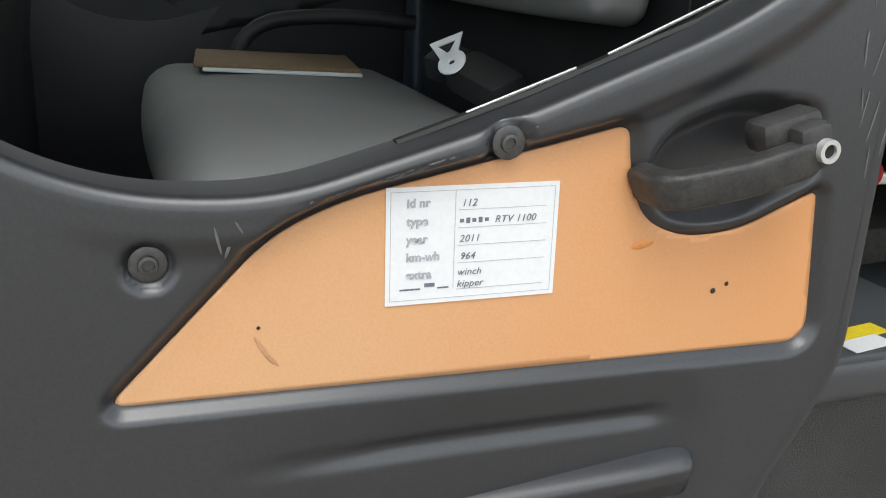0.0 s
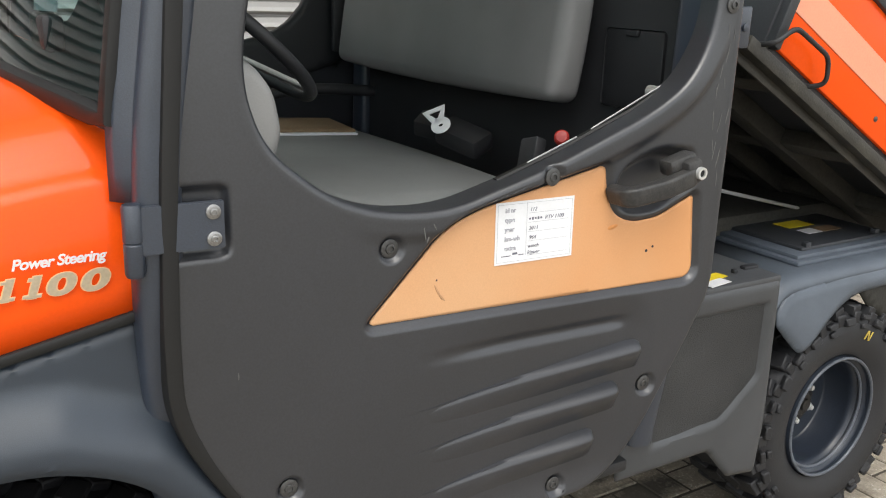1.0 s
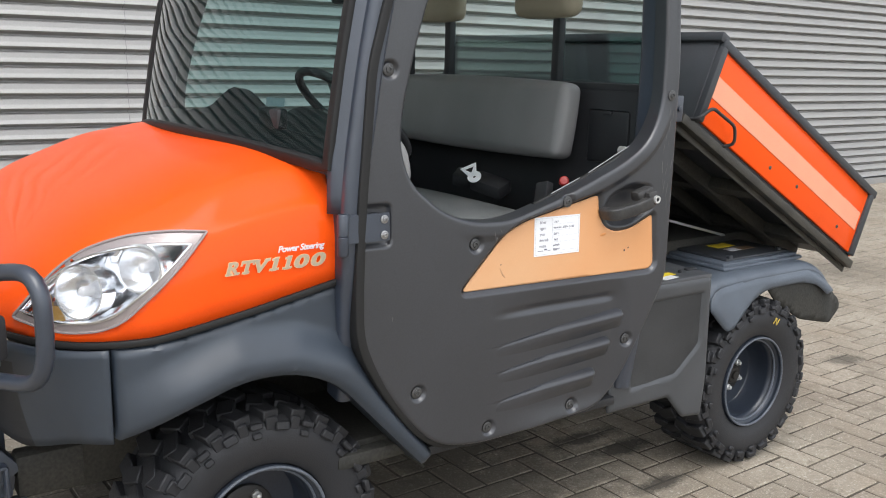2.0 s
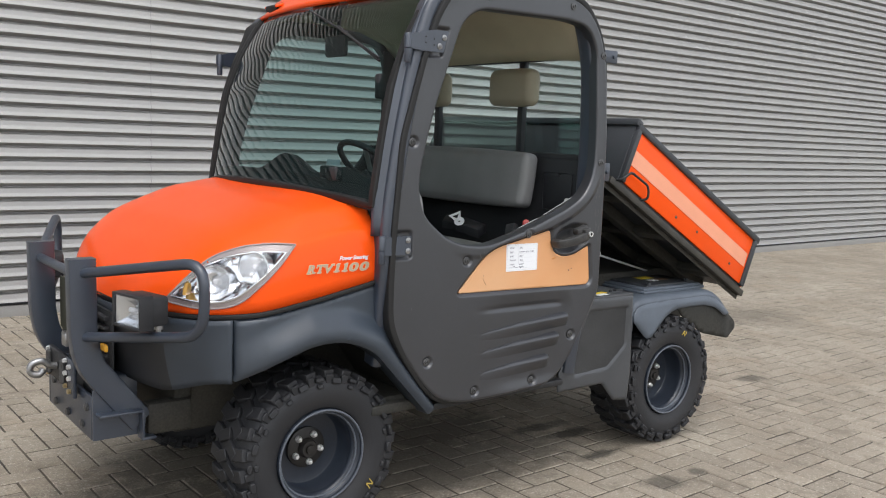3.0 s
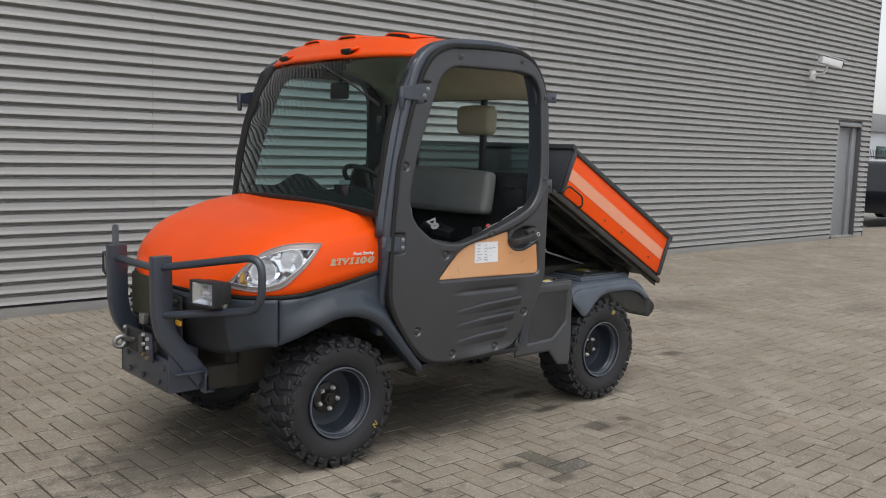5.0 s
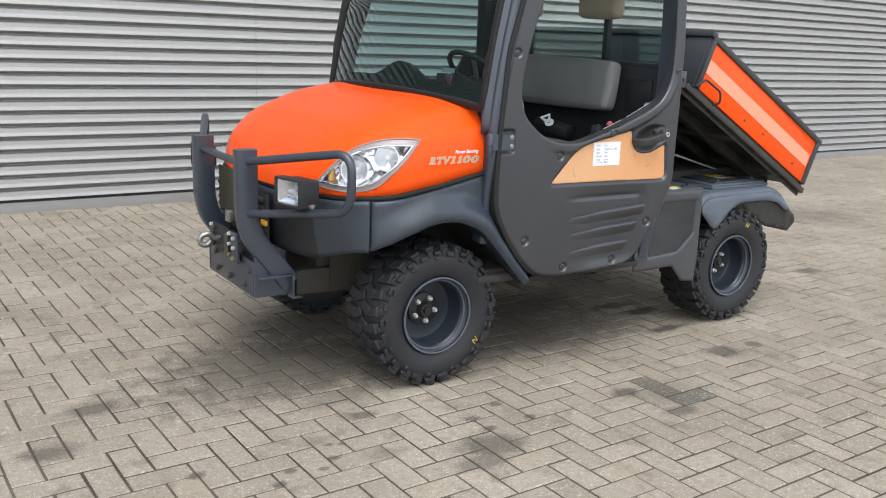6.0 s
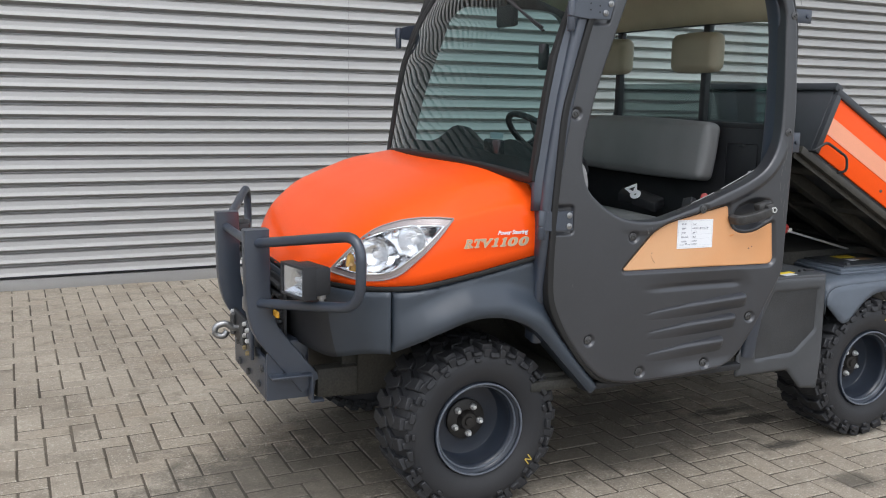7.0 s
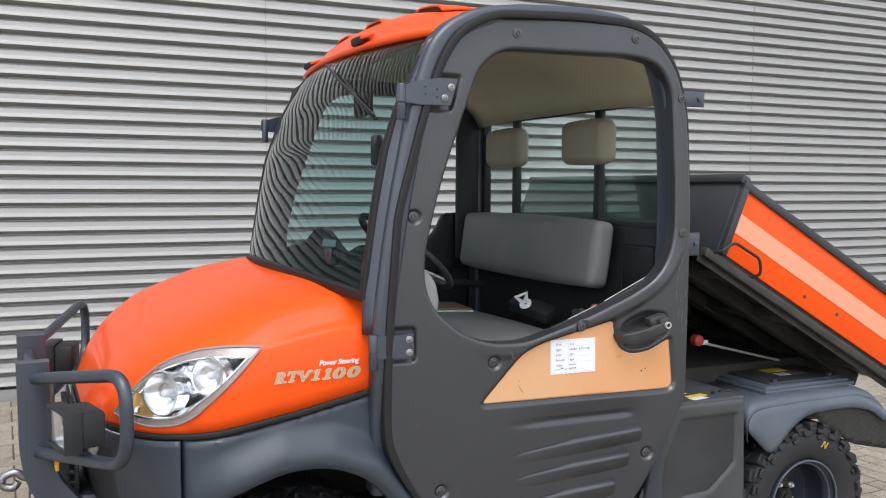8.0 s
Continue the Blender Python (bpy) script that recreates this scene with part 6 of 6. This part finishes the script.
# moulded inner rail along the far window sill
sill = [(0.40, 1.12), (0.60, 1.112), (0.675, 1.118), (0.82, 1.154), (0.93, 1.180), (0.985, 1.214), (1.033, 1.270), (1.06, 1.33), (1.17, 1.34), (1.17, 1.10), (0.90, 1.02), (0.62, 0.96), (0.40, 1.0)]
b = sheet(rounded([(x, z, 0.02) for x, z in sill], 0.02), [], 0.02, lambda P: np.stack([P[:, 0], 0.672 + 0 * P[:, 0], P[:, 1]], 1))
thicken(part("inner_rail", b, M_BLACK, door_far, "black moulded inner rail"), 0.03, 0)

# dark trim on the far rear pillar
part("pillar_trim", one_box((1.152, 0.605, 1.47), (0.110, 0.02, 0.68), 0.006), M_BLACK, rtv, "black pillar trim")

# seat belts
b = bmesh.new()
box(b, (1.05, -0.06, 1.005), (0.06, 0.07, 0.045), 0.008, pose(0, 0, 0, 10, -25, 30))
box(b, (1.06, -0.19, 0.995), (0.07, 0.13, 0.05), 0.012, pose(0, 0, 0, 12, -20, 12))
belt = part("seat_belt", b, M_BLACK, rtv, "black seat belt webbing and retractor")
tongue = Matrix.Translation((1.013, -0.144, 1.036)) @ Vector((-0.62, -0.45, 0.64)).to_track_quat("Z", "Y").to_matrix().to_4x4() @ pose(0, 0, 0, 0, 0, 36) @ Matrix.Diagonal((0.60, 0.60, 1, 1))
ring_ = [tongue @ Vector((0.004 + 0.024 * math.cos(a), -0.040 + 0.022 * math.sin(a), 0)) for a in np.linspace(0, 2 * math.pi, 16, endpoint=False)]
axis_ = tongue.to_3x3() @ Vector((0, 0, 1))
part("tongue", sweep(bmesh.new(), ring_, oblong(0.019, 0.004, 0.0015, 1), axis_, True), M_TONGUE, belt, "bright metal belt tongue")
tri_ = [tongue @ Vector(p) for p in ((-0.034, 0.040, 0), (0.040, 0.034, 0), (0.012, -0.016, 0), (-0.010, -0.018, 0))]
part("tongue_frame", sweep(bmesh.new(), tri_, oblong(0.018, 0.004, 0.0015, 1), axis_, True), M_TONGUE, belt)
part("belt_buckle", one_box((1.02, -0.50, 1.00), (0.03, 0.05, 0.09), 0.006, pose(0, 0, 0, -15, 20, 0)), M_BLACK, rtv, "black seat belt buckle")
part("red_button", lathe(bmesh.new(), [(0.015, -0.012), (0.015, 0.004), (0.011, 0.008), (0.001, 0.009)], Matrix.Translation((1.052, -0.553, 1.052)) @ Vector((-0.6, -0.7, 0.4)).to_track_quat("Z", "Y").to_matrix().to_4x4(), 18), M_RED, belt)

# lowered door glass channel and latch
b = bmesh.new()
sweep(b, [Vector((0.74, -0.776, 1.032)), Vector((0.86, -0.776, 1.072)), Vector((1.02, -0.776, 1.134)), Vector((1.115, -0.776, 1.183))], oblong(0.016, 0.014, 0.003, 1), (0, 1, 0))
channel = part("glass_channel", b, M_SEAL, door_near, "black rubber glass channel")
for p0, p1 in (((0.80, 1.060), (0.90, 1.0965)), ((0.93, 1.108), (1.105, 1.1855))):
    part("glass_edge", sweep(bmesh.new(), [Vector((p0[0], -0.776, p0[1])), Vector((p1[0], -0.776, p1[1]))], oblong(0.0035, 0.003, 0.001, 1), (0, 1, 0)), M_STEEL, channel, "bright edge of the lowered glass")
pin = part("latch_pin", lathe(bmesh.new(), [(0.008, 0), (0.012, 0.004), (0.012, 0.026), (0.009, 0.028), (0.009, 0.046), (0.012, 0.048), (0.012, 0.062)], Matrix.Translation((1.188, -0.638, 1.148)) @ pose(0, 0, 0, 90, 0, 0), 14), M_NUT, rtv, "bare steel latch pin")
part("pin_bracket", one_box((1.20, -0.715, 1.15), (0.04, 0.03, 0.06), 0.008), M_BLACK, pin)

# striker brackets behind the door
for x, z, w, h in ((1.262, 1.275, 0.075, 0.075), (1.262, 1.735, 0.085, 0.05)):
    for far in (False, True):
        b = bmesh.new()
        box(b, (x, -0.77, z), (w, 0.006, h), 0.004)
        lathe(b, [(0.008, 0), (0.008, 0.005), (0.004, 0.006)], Matrix.Translation((x + 0.02, -0.773, z)) @ pose(0, 0, 0, 90, 0, 0), 10)
        part("striker_bracket", mirror(b) if far else b, M_SLATE, rtv)

# windscreen fittings
b = sweep(bmesh.new(), [screen_point(-0.10, 0.93) + Vector((-0.03, 0, 0)), screen_point(-0.50, 0.81) + Vector((-0.03, 0, 0)), screen_point(-0.885, 0.66) + Vector((-0.014, 0, 0))], oblong(0.007, 0.006, 0.002, 2), (1, 0, 0.2))
wiper = part("wiper", b, M_BLACK, rtv, "black windscreen wiper")
b = sweep(bmesh.new(), [screen_point(-0.45, 0.825) + Vector((-0.010, 0, 0)), screen_point(-0.68, 0.735) + Vector((-0.010, 0, 0)), screen_point(-0.89, 0.645) + Vector((-0.010, 0, 0))], oblong(0.006, 0.012, 0.002, 1), (1, 0, 0.2))
part("wiper_blade", b, M_SEAL, wiper)
part("wiper_motor", one_box(screen_point(-0.06, 0.93) + Vector((0.06, 0, 0)), (0.07, 0.12, 0.07), 0.015), M_BLACK, rtv)
mir = part("mirror_arm", tube(bmesh.new(), [(0.42, -0.09, 1.90), (0.41, -0.09, 1.80), (0.405, -0.09, 1.77)], 0.008, 0.02), M_BLACK, rtv, "black interior mirror")
part("mirror_head", one_box((0.40, -0.095, 1.735), (0.025, 0.15, 0.085), 0.012), M_BLACK, mir)
for p, s in ((screen_point(-0.90, 0.53), (0.03, 0.03, 0.085)), (screen_point(-0.66, 0.10), (0.03, 0.11, 0.05)), (screen_point(0.93, 0.09), (0.02, 0.03, 0.05))):
    part("screen_latch", one_box(p + Vector((0.02, 0, 0)), s, 0.008), M_BLACK, rtv)
part("screen_sticker", one_box(screen_point(-0.69, 0.155) + Vector((0.008, 0, 0)), (0.002, 0.06, 0.02), 0, pose(0, 0, 0, 0, 8, 20)), M_LINE, rtv, "small printed windscreen sticker")

# roof scoops: raised lips over dark slots, and the notches for the screen hinges
for x, y, w_ in ((0.475, -0.47, 0.20), (0.435, -0.10, 0.17), (0.440, 0.24, 0.16)):
    edge_of = lambda yy: (yy + 0.057) / (0.685 if yy < -0.057 else 0.576)
    # a wedge that rises to the front, open at its mouth
    b = bmesh.new()
    rows = []
    for dx, up_, wide in ((0.0, 0.014, 1.0), (0.010, 0.016, 0.98), (0.07, 0.011, 0.90), (0.18, 0.0, 0.74)):
        rows.append([b.verts.new((x + dx, yy, roof_at(x + dx, edge_of(yy)) + 0.006 + up_ * max(0.0, 1 - abs(2 * u - 1) ** 6)))
                     for u, yy in ((u, y + w_ * wide * (u - 0.5)) for u in np.linspace(0, 1, 15))])
    for r1, r2 in zip(rows, rows[1:]):
        for i in range(14):
            b.faces.new((r1[i], r2[i], r2[i + 1], r1[i + 1]))
    thicken(part("roof_scoop", b, M_ORANGE, roof), 0.005, 0)
    mouth = bmesh.new()
    ring_ = []
    for u in np.linspace(0.08, 0.92, 9):
        yy = y + w_ * (u - 0.5)
        zz = roof_at(x + 0.012, edge_of(yy))
        ring_.append([mouth.verts.new((x + d_, yy, zz + h_)) for d_, h_ in ((0.004, 0.004), (0.004, 0.017 * (1 - abs(2 * u - 1) ** 6) + 0.002), (0.05, 0.008), (0.05, 0.002))])
    for r1, r2 in zip(ring_, ring_[1:]):
        for i in range(4):
            mouth.faces.new((r1[i], r1[(i + 1) % 4], r2[(i + 1) % 4], r2[i]))
    mouth.faces.new(ring_[0]), mouth.faces.new(ring_[-1][::-1])
    part("scoop_opening", mouth, M_SEAL, roof, "dark mouth of a roof scoop")
for s_ in (0.72, -0.315):
    p = screen_point(s_, 1.0)
    b = bmesh.new()
    box(b, p + Vector((-0.022, 0, 0.012)), (0.022, 0.085, 0.026), 0.008)
    box(b, p + Vector((-0.018, 0, -0.022)), (0.014, 0.05, 0.05), 0.006)
    box(b, p + Vector((-0.022, 0.02, -0.055)), (0.012, 0.022, 0.05), 0.005)
    part("screen_hinge", b, M_SEAL, roof, "black windscreen hinge in a roof notch")
    part("notch_lip", one_box(p + Vector((-0.006, 0, 0.024)), (0.05, 0.11, 0.010), 0.005, pose(0, 0, 0, 0, -20, 0)), M_ORANGE, roof)

# lettering on the hood flank
up_side = lambda x, y, z, r: Matrix.Translation((x, y, z)) @ pose(0, 0, 0, 90, 0, 0) @ pose(0, 0, 0, 0, 0, r)


def slab_letter(ch, x, wide, serifs, grow, mat, name, depth):
    """One sheared slab-serif letter, centred on x, made of a plain letter with flat serifs across its ends."""
    s = 0.0385
    tmp = lettering(name, ch, s, mat, Matrix.Identity(4), None, 0, 0.0011 + grow, 1.0)
    b = bmesh.new()
    b.from_mesh(tmp.data)
    bpy.data.objects.remove(tmp)
    mid = {"R": 0.34, "T": 0.302, "V": 0.302, "1": 0.251, "0": 0.25}[ch] * s
    bmesh.ops.translate(b, verts=b.verts, vec=(-mid, 0, 0))
    bmesh.ops.scale(b, verts=b.verts, vec=(wide, 1, 1))
    for cx, cy, w, h in serifs:
        box(b, (cx, cy, 0.0001), (w + 2 * grow, h + 2 * grow, 0.0008), 0.0002, seg=1)
    shear = Matrix.Identity(4)
    shear[0][1] = 0.34
    b.transform(up_side(x, -0.7545 - depth, 0.9405, 0.4) @ shear)
    part(name, b, mat, hood)


TOP = 0.0243
SERIFS = {
    "R": ((-0.0085, 0.0018, 0.013, 0.0036), (0.0105, 0.0018, 0.010, 0.0036), (-0.0100, TOP, 0.010, 0.0036)),
    "T": ((0, 0.0018, 0.015, 0.0036), (-0.0135, 0.0215, 0.0036, 0.008), (0.0135, 0.0215, 0.0036, 0.008)),
    "V": ((-0.0125, TOP, 0.014, 0.0036), (0.0125, TOP, 0.013, 0.0036)),
    "1": ((0, 0.0018, 0.021, 0.0036), (-0.0050, TOP - 0.001, 0.009, 0.0036)),
    "0": (),
}
for ch, x, wide in (("R", -0.072, 1.2), ("T", -0.042, 1.25), ("V", -0.011, 1.3), ("1", 0.023, 1.5), ("1", 0.054, 1.5), ("0", 0.086, 1.75), ("0", 0.127, 1.75)):
    slab_letter(ch, x, wide, SERIFS[ch], 0.0, M_LETTER, "model_letter", 0.0006)
    slab_letter(ch, x, wide, SERIFS[ch], 0.0010, M_EDGE, "letter_outline", 0.0)
lettering("small_lettering", "Power Steering", 0.0195, M_WHITE, up_side(0.034, -0.7535, 0.978, 0.5), hood, 0.25, 0.0005, 0.92)

# yellow marks on the tyres
for x, y, a in ((0.01, -0.727, -35), (1.895, -0.699, 70)):
    m = Matrix.Translation((x, y, 0.302)) @ Matrix.Rotation(radians(-a), 4, "Y") @ Matrix.Translation((0.228, 0, 0)) @ pose(0, 0, 0, 90, 0, 0) @ pose(0, 0, 0, 0, 0, -90)
    b = bmesh.new()
    for k in range(3):
        box(b, (-0.010 + 0.010 * k, 0, 0), (0.004, 0.026, 0.003), 0.001, pose(0, 0, 0, 0, 0, 18 * (1 if k % 2 else -1)))
    b.transform(m)
    part("chalk_mark", b, M_CHALK, rtv, "yellow paint mark on the tyre")

# ---- loose things ----
clip = thing("clipboard", (0.815, 0.27, 0.955), "thin brown board with papers lying on the seat", "clipboard")
tb = pose(0, 0, 0, 0, 2, -6)
part("board", one_box((0.815, 0.275, 0.970), (0.300, 0.215, 0.008), 0.003, tb), M_TAN, clip)
part("paper", one_box((0.822, 0.262, 0.963), (0.285, 0.215, 0.006), 0.002, tb), M_PAPER, clip)


def info_sheet():
    yy = float(door_plane(0.794, 0.959)) + 0.0085
    lean = math.degrees(math.atan(-0.039))
    base = Matrix.Translation((0.799, yy - 0.0012, 0.9555)) @ pose(0, 0, 0, 0, 0, lean) @ pose(0, 0, 0, 90 - 1.56, 0, 0)
    sheet_ = thing("info_sheet", base.translation, "white printed sheet with handwriting stuck on the door inlay", "paper sheet")
    w, h = 0.153, 0.102

    def bars(name, boxes, mat_, label=""):
        b = bmesh.new()
        for x, y, a, c in boxes:
            box(b, (x, y, 0.0006), (a, c, 0.0003), 0)
        b.transform(base)
        return part(name, b, mat_, sheet_, label)

    b = one_box((0, 0, 0), (w, h, 0.0008), 0)
    b.transform(base)
    part("paper", b, M_PAPER, sheet_)
    lines = [(0, h / 2 - 0.004, w - 0.008, 0.0004), (0, -h / 2 + 0.004, w - 0.008, 0.0004), (-w / 2 + 0.004, 0, 0.0004, h - 0.008), (w / 2 - 0.004, 0, 0.0004, h - 0.008), (-0.017, 0.004, 0.0004, h - 0.016)]
    rows_ = [0.038, 0.0225, 0.007, -0.0085, -0.024]
    for y in (0.030, 0.0145, -0.001, -0.0165, -0.040):
        lines.append((0.026, y, 0.080, 0.0004))
    for ln in lines:
        bars("form_line", [ln], M_LINE)
    for word, y in zip(("id nr", "type", "year", "km-wh", "extra"), rows_):
        lettering("printed_word", word, 0.0105, M_LINE, base @ Matrix.Translation((-0.059, y - 0.004, 0.0008)), sheet_, 0, 0.0003, 1.0)
    for word, x, y in (("112", -0.012, 0.036), ("RTV 1100", 0.018, 0.0205), ("2011", -0.013, 0.005), ("964", -0.012, -0.0105), ("winch", -0.014, -0.0245), ("kipper", -0.014, -0.035)):
        lettering("handwriting", word, 0.0088, M_INK, base @ Matrix.Translation((x, y - 0.003, 0.0008)), sheet_, 0.25, -0.0001, 1.05)
    bars("illegible_word", [(-0.011 + 0.0055 * k, 0.0205, 0.0035, 0.0032 + 0.0015 * (k % 2)) for k in range(5)], M_INK)
    bars("printed_mark", [(-0.055, -0.0375, 0.018, 0.0014), (-0.038, -0.0345, 0.009, 0.0035), (-0.026, -0.0375, 0.010, 0.0014)], M_INK)


info_sheet()
for x, z, r in ((1.042, 0.893, 0.0031), (1.056, 0.899, 0.0026), (0.618, 0.895, 0.0018)):
    yy = float(door_plane(x, z)) + 0.0078
    part("chip", lathe(bmesh.new(), [(r, 0), (r * 0.7, 0.0008)], Matrix.Translation((x, yy, z)) @ pose(0, 0, 0, 90, 0, 0), 6), M_BLACK, door_near, "small dark paint chip")

# wear on the inlay
part("marker_reflector", one_box((-0.60, -0.355, 0.675), (0.012, 0.05, 0.022), 0.004), material("amber_reflector", (0.80, 0.40, 0.03), 0.25), rtv, "small amber reflector")
M_SCRATCH = material("brown_scratch", (0.56, 0.31, 0.16), 0.6)
M_WEAR = material("bright_orange_wear", (0.72, 0.30, 0.09), 0.45)
for x, z, a, c, turn, m_ in ((0.962, 0.944, 0.012, 0.004, 10, M_WEAR), (0.622, 0.874, 0.016, 0.0020, -60, M_SCRATCH), (0.628, 0.866, 0.009, 0.0016, -50, M_SCRATCH)):
    b = bmesh.new()
    lathe(b, [(1, 0), (0.8, 0.0005)], Matrix.Translation((x, float(door_plane(x, z)) + 0.0080, z)) @ pose(0, 0, 0, 90, 0, 0) @ pose(0, 0, 0, 0, 0, turn) @ Matrix.Diagonal((a, c, 1, 1)), 14)
    part("wear_mark", b, m_, door_near)

# pale scuffs on the door skin
M_MARK = material("pale_plastic_scuff", (0.13, 0.13, 0.125), 0.6)
rng_mark = random.Random(9)
marks = [(0.588, 0.975, 0.0012, 0.012, 12), (0.596, 0.968, 0.0015, 0.009, -20), (0.604, 0.985, 0.001, 0.006, 30), (0.30, 0.80, 0.0012, 0.006, 0)]
marks += [(rng_mark.uniform(1.165, 1.203), rng_mark.uniform(1.00, 1.30), rng_mark.uniform(0.0007, 0.0014), rng_mark.uniform(0.006, 0.022), rng_mark.uniform(-12, 12)) for k in range(16)]
for x, z, a, c, turn in marks:
    b = bmesh.new()
    lathe(b, [(1, 0), (0.8, 0.0004)], Matrix.Translation((x, float(door_lift(np.array([[x, z]]))[0][1]) - 0.0003, z)) @ pose(0, 0, 0, 90, 0, 0) @ pose(0, 0, 0, 0, 0, turn) @ Matrix.Diagonal((a, c, 1, 1)), 10)
    part("scuff_mark", b, M_MARK, door_near)

# ---- the pavers nearest the walk, one by one ----
bm = bmesh.new()
vs_ = [bm.verts.new(v) for v in pv]
for f in pf:
    bm.faces.new([vs_[k] for k in f])
finish(bm, 20)
paver_mesh = bpy.data.meshes.new("paver")
bm.to_mesh(paver_mesh)
bm.free()
paver_mesh.materials.append(M_PAVER)
damp_mesh = paver_mesh.copy()
damp_mesh.materials.clear()
damp_mesh.materials.append(M_DAMP)
for x, y, drop, a, tx, ty in NEAR_PAVERS:
    damp = min(math.hypot(x - px_, y - py_) for px_, py_ in DAMP) < 0.06
    shared("paver", damp_mesh if damp else paver_mesh, Matrix.Translation((x, y, drop)) @ pose(0, 0, 0, tx, ty, math.degrees(a)), pavement)
